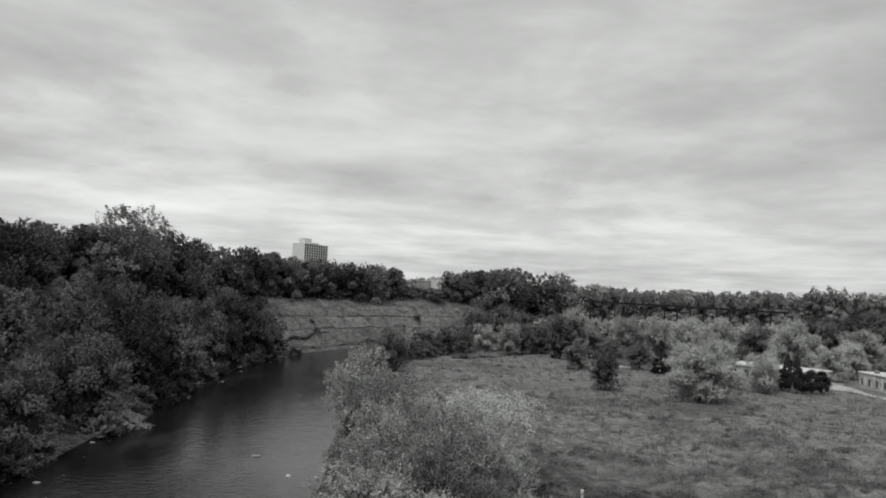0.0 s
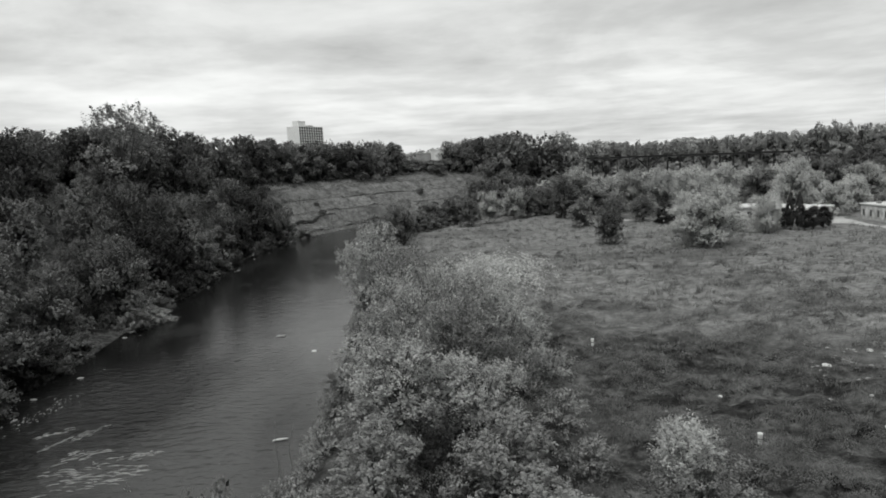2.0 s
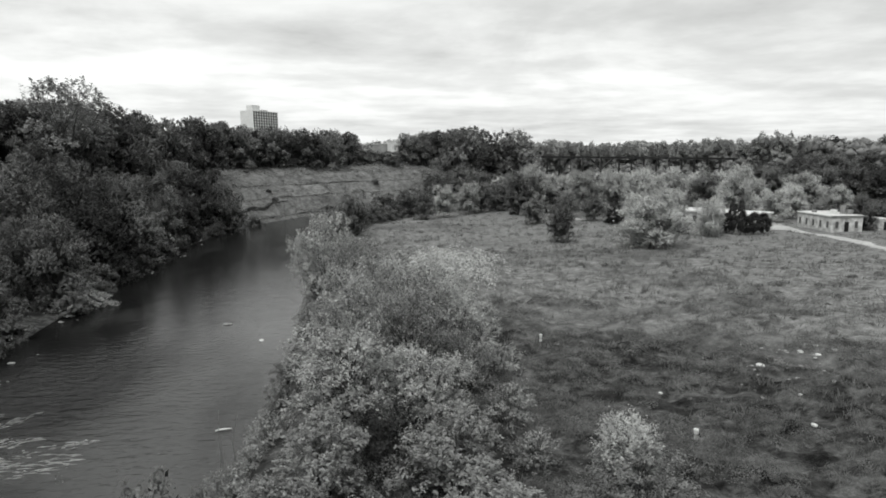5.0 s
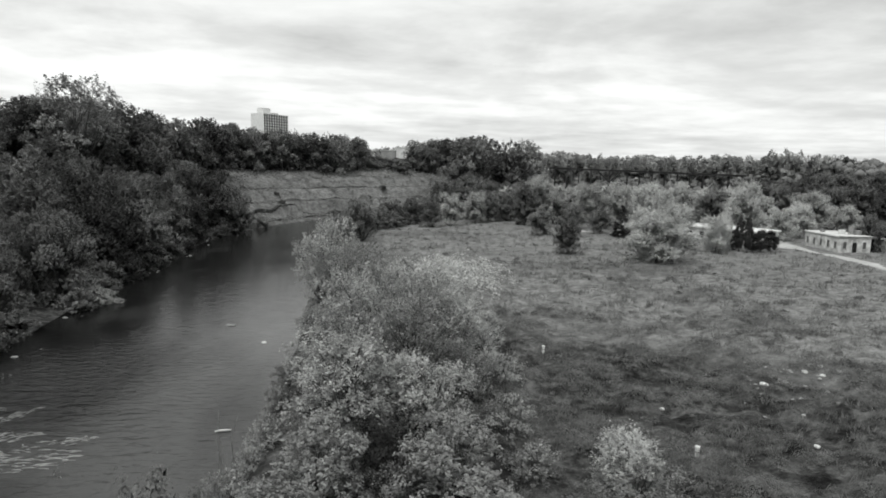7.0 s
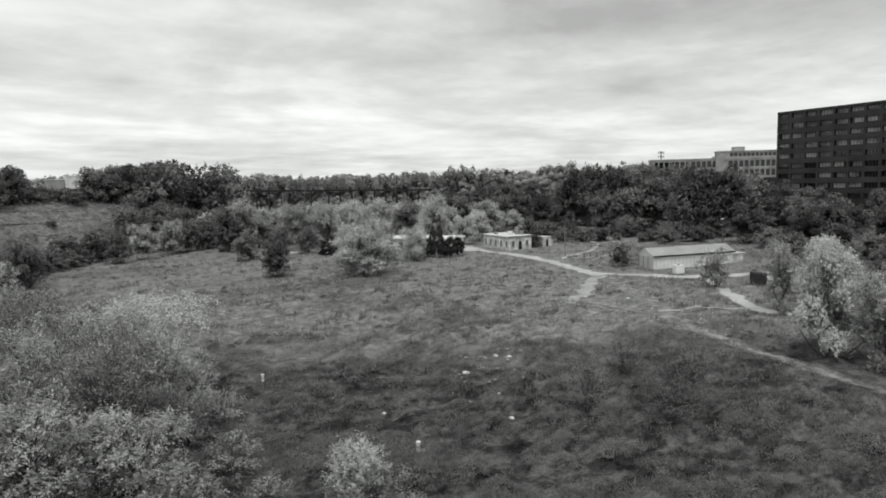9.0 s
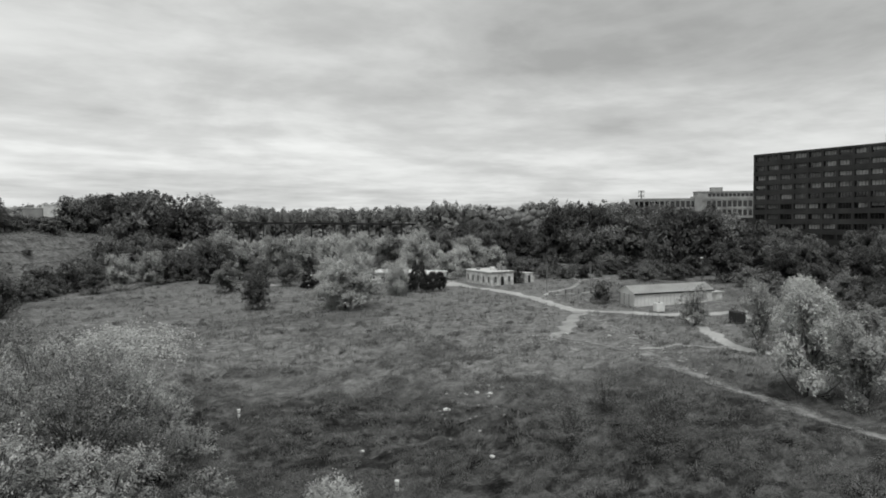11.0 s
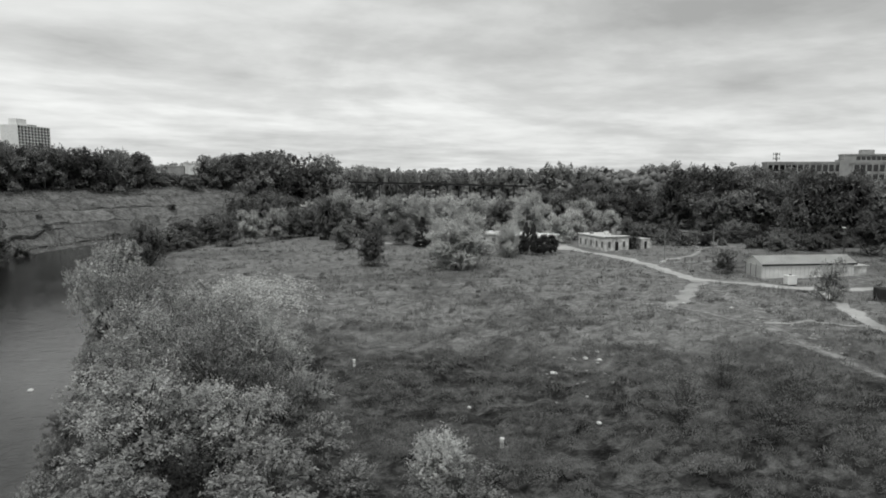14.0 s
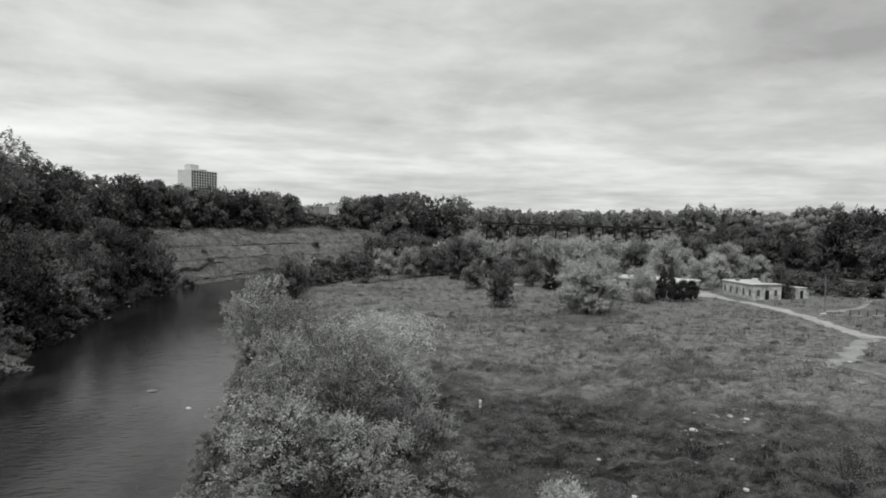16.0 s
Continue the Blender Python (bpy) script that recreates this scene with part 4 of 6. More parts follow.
# riverside row on the meadow bank
for kind, x, y, h, w in (
        ("near", -10.8, 82, 11.0, 9.5), ("near", -6.2, 73, 8.8, 8.5), ("near", -2.6, 66, 8.2, 8), ("near_light", 3.4, 68, 6.2, 6.8),
        ("near", -4.8, 57, 8.0, 7.5), ("near_light", 1.0, 56, 8.0, 8.5), ("near_light", 4.8, 58, 6.6, 5.5), ("near", -3.8, 38, 7.2, 8.0),
        ("near", -4.8, 47, 7.8, 7.4), ("near", 0.5, 47, 8.0, 8), ("near", 4.6, 46, 5.6, 5.5), ("near", 1.4, 38.5, 6.4, 7),
        # near_dark at (-1.0, 34.4) is an added bush giving the hollow its shade
        ("near_bright", 2.4, 30.8, 5.2, 6), ("near_bright", -4.6, 31, 4.6, 5.0), ("near_mid", -1.6, 26.0, 2.6, 5.0), ("near_bright", 4.0, 26.0, 3.4, 5.5), ("near_bright", -6.0, 26.8, 3.6, 4.6), ("near_bright", 0.8, 22.5, 3.0, 5.5), ("near_mid", -4.6, 22.5, 3.0, 5), ("near_soft", 12.5, 29.8, 3.0, 6.4), ("near_soft", 9.8, 28.6, 1.6, 4.0), ("near_dark", -8.9, 21.6, 0, 4.6), ("tuft_bush", 12.4, 32.0, 3.6, 4.0), ("near_soft", -1.4, 30.2, 2.6, 4.2), ("near_dark", -1.0, 34.4, 4.2, 4.6), ("near_soft", -2.6, 36.4, 3.6, 4.0), ("near_mid", 7.2, 58.0, 3.4, 4.6), ("near_mid", 7.4, 48.5, 3.0, 4.4), ("near_mid", 7.2, 40.0, 2.6, 4.2), ("near_mid", 7.6, 34.0, 2.0, 3.6), ("near_mid", 8.4, 64.5, 2.8, 4.4)):
    place(kind, x, y, h or 7.0 - ground_z(x, y), w, group="riverside trees")

# how high the woods stand against the sky, by bearing from the viewpoint (degrees)
RIM_AZ = np.array([-60, -37, -33, -26, -22.5, -20.5, -18.5, -16.5, -14.5, -8.5, -5, -3, -1, 2, 4.3, 5.8, 7.2, 9.6, 11.4, 13.5, 17, 19, 23, 26.5, 29.2, 31.8, 34.5, 36.8, 39.8, 41.2, 43.4, 45.8, 47.3, 49, 60])
RIM_EL = np.array([5.0, 4.5, 4.2, 4.6, 3.9, 3.2, 3.1, 3.5, 2.8, 2.45, 2.15, 1.9, 1.8, 2.2, 2.15, 2.5, 2.2, 2.25, 1.65, 1.15, 1.1, 1.25, 1.12, 1.36, 1.2, 1.75, 1.4, 1.05, 1.72, 1.5, 1.25, 1.0, 1.45, 1.2, 0.9])


def rim_height(x, y, below):
    """Height of a tree at x, y whose top stands so many degrees below the woods' outline."""
    az = math.degrees(math.atan2(x, y))
    el = float(np.interp(az, RIM_AZ, RIM_EL)) - below
    return 18 + math.tan(radians(el)) * math.hypot(x, y) - ground_z(x, y)


# trees set out over the meadow and along its edge
for kind, x, y, h, w in (
        ("mid", 34.5, 161.4, 7.1, 7.1), ("mid", 33.0, 126.5, 8.4, 6.4), ("mid", 52.8, 167.3, 7.2, 7.7), ("spruce", 55.3, 157.7, 8.1, 5.0),
        ("pale", 48.7, 117.7, 11.4, 14.6), ("shore", 62.1, 135.7, 4.6, 5.7), ("pale", 67.4, 131.1, 8.9, 6.6), ("mid", 35.4, 186.7, 13.2, 9.3),
        ("light", 41.0, 190.6, 15.3, 13.0), ("light", 58.1, 196.6, 13.2, 11.0), ("light", 65.4, 189.0, 13.6, 10.6), ("light", 70.8, 181.7, 14.0, 10.1),
        ("light", 80.9, 182.9, 14.0, 11.2), ("mid", 92.2, 183.1, 14.0, 10.3), ("light", 93.6, 167.4, 14.8, 10.1), ("light", 96.8, 155.6, 8.8, 8.5),
        ("light", 120.4, 178.1, 12.2, 12.2), ("mid", 107, 136.5, 8.6, 6.4), ("light", 121.0, 165.5, 9.2, 9.3), ("light", 106.6, 162, 10.0, 7.6),
        ("shore", 121.5, 149.0, 6.2, 6.8), ("shore", 134.7, 152.7, 5.8, 7.0), ("shore", 160.8, 145.8, 5.1, 7.1), ("light", 20.9, 194, 9.9, 8.3),
        ("mid", 25.8, 199, 9.6, 8.4), ("mid", 32.1, 203, 10, 9.0), ("light", 12.3, 184.4, 9.8, 7.8), ("mid", 6, 178, 9.8, 7.2),
        ("dark", 153.7, 103, 10.8, 13.0), ("airy", 88.6, 65.0, 6.5, 5.6), ("shore", 95.2, 92.0, 4.9, 4.8), ("loose", 77.6, 47.0, 9.8, 5.0),
        ("maple", 61.8, 32.6, 11.8, 6.2), ("loose", 63.5, 28.0, 9.7, 6.0), ("mid", 48.5, 178.5, 7.6, 6.4), ("mid", 46.0, 194.6, 11.1, 8.4),
        ("dark", -11.2, 143.1, 10.8, 8.3), ("dark", -6.0, 185.5, 7.9, 9.9), ("dark", 2.5, 195.9, 8.1, 10.7), ("mid", 11.8, 203.7, 12.2, 11.0),
        ("mid", 22.1, 207.7, 11.5, 9.9), ("mid", -14.1, 122.2, 7.5, 6.7), ("dark", -13, 160, 7.5, 8), ("mid", -12.5, 100, 6.5, 6), ("mid", -50, 186, 11.5, 8), ("near_light", -45.4, 90.6, 3.8, 7.5), ("near_light", -49.6, 94.6, 4.2, 7.5)):
    place(kind, x, y, h, w)
for x, y, h, w in ((72.9, 134.0, 4.4, 3.4), (73.4, 132.6, 7.6, 2.2), (74.8, 131.7, 7.5, 2.1), (77.2, 133.6, 4.0, 3.2), (79.2, 134.0, 4.7, 3.6), (81.6, 134.2, 4.5, 3.6)):
    place("cedar", x, y, h, w, group="row of dark cedars")
for x, y, h, w in ((38.9, 31.8, 5.4, 5.5), (33.3, 35.6, 4.8, 5.0), (36, 29.5, 3.6, 4.5), (42.5, 33.5, 4.2, 4.5), (40.5, 38.5, 4.0, 4.4)):
    place("sapling", x, y, h, w, group="bare shrubs in the meadow")
place("tall_sparse", -83, 160, 28.5, 23)
for az, d, kind in ((-20.3, 214, "hill"), (-19.3, 222, "hill"), (-17.2, 236, "hill"), (-24.2, 196, "hill"), (5.4, 292, "ridge"), (8.7, 306, "ridge_light"), (9.7, 330, "rim"), (10.6, 326, "rim")):
    x, y = math.sin(radians(az)) * d, math.cos(radians(az)) * d
    h = rim_height(x, y, 0.0)
    place(kind, x, y, h, h * 0.8, label="full-crowned tree standing out of the skyline")
for x, y, h, w in ((24, 268, 19, 16), (34, 264, 16, 13), (44, 283, 15, 13), (14, 278, 15, 13), (58, 296, 13, 11)):
    place("ridge", x, y, h, w, label="large dark tree at the end of the bluff")


# light trees that close the valley floor below the bridge
for k in range(30):
    r = random.Random(500 + k)
    az, d = radians(8.5 + 22 * (k + r.uniform(0, 1)) / 30), r.uniform(208, 262)
    x, y = math.sin(az) * d, math.cos(az) * d
    h = max(5.0, 18 - math.tan(radians(r.uniform(1.3, 2.3))) * d - ground_z(x, y))
    place("far_light" if r.random() < 0.55 else "ridge_light", x, y, h, r.uniform(7, 10), group="trees below the bridge")


def scatter(seed, x0, x1, y0, y1, step, keep):
    r = np.random.RandomState(seed)
    for x in np.arange(x0, x1, step):
        for y in np.arange(y0, y1, step):
            px, py = x + r.uniform(-0.45, 0.45) * step, y + r.uniform(-0.45, 0.45) * step
            g = keep(px, py)
            if g is not None:
                yield px, py, g, r


def river_side(x, y):
    d, side, half = along(RIVER, np.array([x]), np.array([y]), RIVER_HALF)
    return float(d[0] - half[0]) * float(side[0] if d[0] > half[0] else 1)


def hill_keep(x, y):
    s = river_side(x, y)
    az = math.degrees(math.atan2(x, y))
    if not (2.5 < s < 70) or az < -66 or az > -11 or math.hypot(x, y) > 300:
        return None
    bend = float(smooth(175, 225, y + 0.35 * (x + 40)))
    if bend > 0.55 and s < 45:
        return None
    return s


for x, y, s, r in scatter(5, -160, 0, 14, 310, 9.3, hill_keep):
    if s < 4.5:
        place("shore" if r.rand() < 0.12 else "bank", x, y, r.uniform(3.0, 5.0), r.uniform(5, 7.5), group="bushes on the far bank")
    else:
        h = r.uniform(11.5, 16.5) if s < 34 else r.uniform(14, 19.5)
        h = min(max(h, 9.0), max(9.0, rim_height(x, y, r.uniform(-0.2, 0.4)))) if s < 44 else float(np.clip(rim_height(x, y, r.uniform(-0.3, 0.6)), 9, 25))
        place(("dark" if math.hypot(x, y) < 125 else "hill") if r.rand() < 0.92 else "mid", x, y, h, h * (r.uniform(0.55, 0.76) if s < 36 else r.uniform(0.65, 0.85)), group="trees on the wooded hill")


def bluff_keep(x, y):
    s = river_side(x, y)
    bend = float(smooth(175, 225, y + 0.35 * (x + 40)))
    az = math.degrees(math.atan2(x, y))
    if bend < 0.35 or not (34 < s < 64) or (s < 39 and value_noise(x, y, 17.0, 64) < 0.12) or az < -16 or az > 13:
        return None
    return s


for x, y, s, r in scatter(6, -110, 110, 190, 400, 9.4, bluff_keep):
    az = math.degrees(math.atan2(x, y))
    low = r.uniform(-0.25, 0.3) if s > 41 else r.uniform(0.3, 1.0)
    h = float(np.clip(rim_height(x, y, low), 6.0, 21.0))
    if -4.3 < az < 0.6:
        h = max(3.5, 18 + math.tan(radians(r.uniform(0.35, 0.75))) * math.hypot(x, y) - ground_z(x, y))
    place("ridge" if r.rand() < 0.7 else "ridge_light", x, y, h, max(10.5, h * r.uniform(0.72, 0.95)), group="trees along the top of the bluff")


# tall trees that stand in front of the works
for k in range(26):
    r = random.Random(300 + k)
    az, d = radians(41.5 + 13.3 * k / 25 + r.uniform(-0.3, 0.3)), r.uniform(246, 268)
    x, y = math.sin(az) * d, math.cos(az) * d
    if 50.8 < math.degrees(az):
        d = 206
        x, y = math.sin(az) * d, math.cos(az) * d
    top = 18 + math.tan(radians(r.uniform(0.9, 1.5) if math.degrees(az) < 50.8 else r.uniform(0.2, 1.0))) * d
    h = max(6.0, top - ground_z(x, y))
    place("ridge_light" if r.random() < 0.3 else "ridge", x, y, h, r.uniform(9, 12), group="trees before the works", label="full-crowned tree standing before the works building")


# single trees that rise out of the woods along the rim
for k in range(44):
    r = random.Random(800 + k)
    az = 10.5 + 38.5 * (k + r.uniform(0.1, 0.9)) / 44
    d = r.uniform(405, 440)
    x, y = math.sin(radians(az)) * d, math.cos(radians(az)) * d
    h = rim_height(x, y, r.uniform(-0.12, 0.45))
    if h > 5:
        place("rim" if r.random() < 0.8 or az < 29 else "ridge", x, y, h, r.uniform(8, 14), group="trees along the far rim", label="rounded tree on the distant valley rim")


def slope_keep(x, y):
    d, side, _ = along(FOOT, np.array([x]), np.array([y]))
    s = float(d[0]) * (-1 if side[0] > 0 else 1)
    az = math.degrees(math.atan2(x, y))
    if not (-4 < s < 44) or az < 26 or az > 70 or y < 40 or y > 330:
        return None
    if 218 < x < 262 and 70 < y < 160:
        return None
    return s


for x, y, s, r in scatter(7, 130, 330, 40, 340, 10.2, slope_keep):
    az = math.degrees(math.atan2(x, y))
    h = r.uniform(9, 15) * (1.0 if az < 42 else 1.25 if az < 47 else 1.45 if az < 56.5 else 1.1 if az < 60 else 0.85)
    h = min(h, max(7.0, rim_height(x, y, r.uniform(0.0, 0.25))))
    light = r.rand() < (0.18 if az < 46 else 0.4 if az < 51 else 0.75)
    place("ridge_light" if light else "ridge", x, y, h, max(7.0, h * r.uniform(0.75, 1.0)), group="trees on the far wooded slope")


def woods(name, seed, tries, az0, az1, d0, d1, ok, label, mat, tall=(9, 15), clumps=16, leaves=18, size=1.5):
    """Joined crowns of woods past counting."""
    r = np.random.RandomState(seed)
    V, F, N, k = [], [], [], 0
    for i in range(tries):
        az, d = radians(r.uniform(az0, az1)), r.uniform(d0, d1)
        x, y = math.sin(az) * d, math.cos(az) * d
        if (abs(river_side(x, y)) < 8 and d < 385) or not ok(x, y):
            continue
        z0 = ground_z(x, y)
        h = r.uniform(*tall)
        w = h * r.uniform(0.85, 1.3)
        c, lobe = lobed_centres(r, clumps)
        c, lobe = c * np.array([w, w, h]) + np.array([x, y, z0]), lobe * np.array([w, w, h]) + np.array([x, y, z0])
        u = unit_vectors(r, clumps * leaves)
        u[:, 2] = np.abs(u[:, 2])
        ci = np.repeat(np.arange(clumps), leaves)
        pos = c[ci] + u * w * 0.2 * r.uniform(0.6, 1.1, (len(ci), 1)) * np.array([1, 1, 0.8])
        nrm = u + np.array([0, 0, 0.4]) + r.normal(scale=0.4, size=u.shape)
        nrm /= np.linalg.norm(nrm, axis=1, keepdims=True)
        v, f = leaf_faces(r, pos, nrm, size)
        v2, f2 = cores(r, c, np.full(clumps, w * 0.2), 0.8, 2, 0.85)
        out = pos - lobe[ci]
        lie = out / (np.linalg.norm(out, axis=1, keepdims=True) + 1e-9) + u * 0.4 + np.array([0, 0, 0.25])
        lie = np.repeat(lie / np.linalg.norm(lie, axis=1, keepdims=True), 3, axis=0)
        N.append(lie), N.append(np.zeros(v2.shape))
        v, f = np.concatenate([v, v2]), np.concatenate([f, f2 + len(v)])
        V.append(v), F.append(f + k)
        k += len(v)
    me = flat_mesh(name, np.concatenate(V), faces_tri=np.concatenate(F), smooth=True)
    me.normals_split_custom_set_from_vertices(np.concatenate(N).tolist())
    ob = part(name, me, mat)
    tagged(ob, label, "woods", kind="stuff")


def foot_side(x, y):
    d, side, _ = along(FOOT, np.array([x]), np.array([y]))
    return float(d[0]) * (-1 if side[0] > 0 else 1)


def clear_of_buildings(x, y):
    return not (215 < x < 470 and 60 < y < 330)


woods("slope_woods", 12, 900, 24, 72, 230, 420, lambda x, y: 42 < foot_side(x, y) < 130 and clear_of_buildings(x, y), "dense dark woods up the far valley side", LEAF_DARK, (10, 15), 22, 14, 0.9)
woods("bluff_woods", 13, 500, -20, 14, 270, 430, lambda x, y: river_side(x, y) > 64 and not (-32 < x < 8 and y < 425), "woods on the rim behind the bluff", LEAF_FAR_HAZE, (8, 13), 18, 12, 1.0)
woods("valley_woods", 14, 460, 8, 32, 215, 520, lambda x, y: foot_side(x, y) < 0 and math.hypot(x, y) > 222 and (math.hypot(x, y) > 355 or ground_z(x, y) < 5), "woods on the valley floor under the bridge", LEAF_FAR_HAZE, (5, 9), 14, 12, 0.9)
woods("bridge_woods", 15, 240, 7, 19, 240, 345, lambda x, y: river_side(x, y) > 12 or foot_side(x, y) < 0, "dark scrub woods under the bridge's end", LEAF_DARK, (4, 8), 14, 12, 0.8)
woods("rim_woods", 18, 330, 5, 34, 350, 480, lambda x, y: clear_of_buildings(x, y), "woods on the rim beyond the bridge", LEAF_FAR_HAZE, (5, 8), 20, 9, 1.0)
woods("far_woods", 11, 560, -40, 75, 430, 1000, lambda x, y: clear_of_buildings(x, y), "distant woods along the valley rim", LEAF_FAR_HAZE, (8, 14), 16, 7, 1.5)


def meadow_spots(seed, n, near, far, clump, dark_ground=False):
    """Places in the meadow, denser near by, gathered in patches."""
    r = np.random.RandomState(seed)
    az = np.radians(r.uniform(-14, 74, n * 3))
    d = near * (far / near) ** r.uniform(0, 1, n * 3)
    x, y = np.sin(az) * d, np.cos(az) * d
    dist, side, half = along(RIVER, x, y, RIVER_HALF)
    d2, side2, _ = along(FOOT, x, y)
    keep = (side < 0) & (dist > half + 3.5) & (side2 > 0)
    tuft = 0.8 * value_noise(x + 0.8 * y, y * 1.5, 2.4, 51) + 0.45 * value_noise(x, y, 1.1, 52) + 0.25 * value_noise(x, y * 1.4, 5.5, 53)
    keep &= tuft + 0.22 * wobble(x, y, 9, 21) + 0.22 * r.normal(size=len(x)) > clump
    if dark_ground:
        keep &= 0.48 * x + 0.75 * y < 60 + 26 * value_noise(x, y, 14, 33)
    for line, wide in ROADS:
        dr, _, _ = along(line, x, y)
        keep &= dr > wide
    for bx, by, br in CLEAR:
        keep &= np.hypot(x - bx, y - by) > br
    x, y = x[keep][:n], y[keep][:n]
    return r, x, y, height(x, y)


CLEAR = [(98, 138, 9), (108, 84, 11), (80, 148, 9)]


def blades(name, seed, n, near, far, clump, tall, wide, per, spread, mat, label):
    r, x, y, z = meadow_spots(seed, n, near, far, clump)
    n = len(x)
    d = np.hypot(x, y)
    k = np.repeat(np.arange(n), per)
    grow = (0.7 + 0.9 * r.uniform(0, 1, n) ** 2) * (1 + 0.25 * wobble(x, y, 7, 31))
    grow *= np.clip(d / 60, 0.9, 1.7)
    g = grow[k]
    a = r.uniform(0, 6.283, len(k))
    off = spread * g * np.sqrt(r.uniform(0, 1, len(k)))
    bx, by = x[k] + off * np.cos(a), y[k] + off * np.sin(a)
    h = tall * g * r.uniform(0.6, 1.2, len(k))
    lean = r.normal(scale=0.45, size=(len(k), 2)) * h[:, None]
    b = r.uniform(0, 6.283, len(k))
    w = wide * g * 0.5
    V = np.stack([np.stack([bx - w * np.cos(b), by - w * np.sin(b), z[k] - 0.06], -1),
                  np.stack([bx + w * np.cos(b), by + w * np.sin(b), z[k] - 0.06], -1),
                  np.stack([bx + lean[:, 0], by + lean[:, 1], z[k] + h], -1)], 1).reshape(-1, 3)
    ob = part(name, flat_mesh(name, V, faces_tri=np.arange(len(V)).reshape(-1, 3)), mat)
    tagged(ob, label, "grass", kind="stuff")


def mounds(name, seed, n, near, far, clump, r0, r1, flat, per, size, mat, label, grow=55, dark_ground=True):
    """Low leafy mounds, each of many small upturned leaves."""
    r, x, y, z = meadow_spots(seed, n, near, far, clump, dark_ground)
    n = len(x)
    d = np.hypot(x, y)
    f = np.clip(d / grow, 0.85, 1.8)
    rad = r.uniform(r0, r1, n) * f
    k = np.repeat(np.arange(n), per)
    u = unit_vectors(r, len(k))
    u[:, 2] = np.abs(u[:, 2])
    pos = np.stack([x, y, z - 0.03], -1)[k] + u * rad[k][:, None] * np.array([1.35, 1.0, flat]) * r.uniform(0.7, 1.05, (len(k), 1))
    nrm = u + np.array([0, 0, 0.6]) + r.normal(scale=0.22, size=u.shape)
    nrm /= np.linalg.norm(nrm, axis=1, keepdims=True)
    V, F = leaf_faces(r, pos, nrm, size * f[k])
    lie = u + np.array([0, 0, 0.25]) + r.normal(scale=0.2, size=u.shape)
    lie = np.repeat(lie / np.linalg.norm(lie, axis=1, keepdims=True), 3, axis=0)
    me = flat_mesh(name, V, faces_tri=F, smooth=True)
    me.normals_split_custom_set_from_vertices(lie.tolist())
    ob = part(name, me, mat)
    tagged(ob, label, "weeds", kind="stuff")


mounds("weeds", 44, 3400, 22, 120, 0.05, 0.28, 0.75, 0.95, 110, 0.075, WEED, "low dark mounds of leafy weeds in the meadow")
mounds("scrub", 47, 1100, 26, 100, 0.16, 0.55, 1.35, 0.75, 260, 0.055, WEED, "knee-high dark scrub in rough clumps")
mounds("weed_tufts", 46, 900, 48, 200, 0.34, 0.22, 0.5, 0.8, 48, 0.11, LEAF_DARK, "scattered dark weed tufts in dry meadow grass", dark_ground=False)
blades("grass", 41, 15000, 21, 190, -0.12, 0.34, 0.045, 10, 0.34, GRASS, "rough tufted meadow grass in dull green patches")
blades("dry_grass", 42, 2200, 22, 190, 0.3, 0.32, 0.05, 10, 0.40, GRASS_PALE, "pale dry grass stalks in scattered patches")
for x, y, s, r in scatter(17, -60, 0, 14, 215, 5.0, lambda x, y: river_side(x, y) if 1.3 < river_side(x, y) < 6.5 and x < -20 else None):
    if y < 185 and r.rand() < 0.85:
        h = r.uniform(2.2, 4.6)
        place("shore" if r.rand() < 0.15 else "bank", x, y, h, h * r.uniform(1.2, 1.7), group="bushes on the far bank", z=max(ground_z(x, y), RIVER_Z - 0.2) - 0.1)
for x, y, s, r in scatter(18, -16, -4, 22, 120, 4.2, lambda x, y: river_side(x, y) if -3.4 < river_side(x, y) < -0.3 else None):
    if ground_z(x, y) < -2.0:
        continue
    h = r.uniform(1.4, 2.8)
    place("near_dark" if r.rand() < 0.12 else "near_mid", x, y, h, h * r.uniform(1.2, 1.6), group="bushes on the meadow bank", z=max(ground_z(x, y), RIVER_Z - 0.2) - 0.1, label="low bush at the river's edge below the trees")
for x, y, s, r in scatter(16, -70, 60, 190, 310, 10.5, lambda x, y: river_side(x, y) if 7 < river_side(x, y) < 38 and y + 0.35 * (x + 40) > 190 else None):
    if r.rand() < 0.25:
        h = r.uniform(1.0, 2.6)
        place("shore", x, y, h, h * r.uniform(1.2, 1.9), group="bushes on the bluff", label="low bush on the grassy bluff")


HEDGE = np.array([(-13, 150), (-12, 159.4), (-3.7, 176.4), (3.5, 190), (12.3, 203.4), (28.5, 212.6), (44, 212.2), (54, 205)])
for row, low, high in ((0.0, 2.4, 4.4), (4.5, 3.5, 6.5)):
    r = random.Random(91 + int(row))
    for a, b in zip(HEDGE[:-1], HEDGE[1:]):
        d = b - a
        m = max(1, int(np.hypot(*d) / 4.0))
        for k in range(m):
            p = a + d * ((k + r.uniform(0.1, 0.9)) / m) + np.array([-d[1], d[0]]) / np.hypot(*d) * (row + r.uniform(-1.2, 1.2))
            h = r.uniform(low, high)
            place("shore" if r.random() < 0.7 else "dark", p[0], p[1], h, h * r.uniform(1.15, 1.5), group="hedge at the meadow's edge", label="dense bush in the hedge along the meadow")


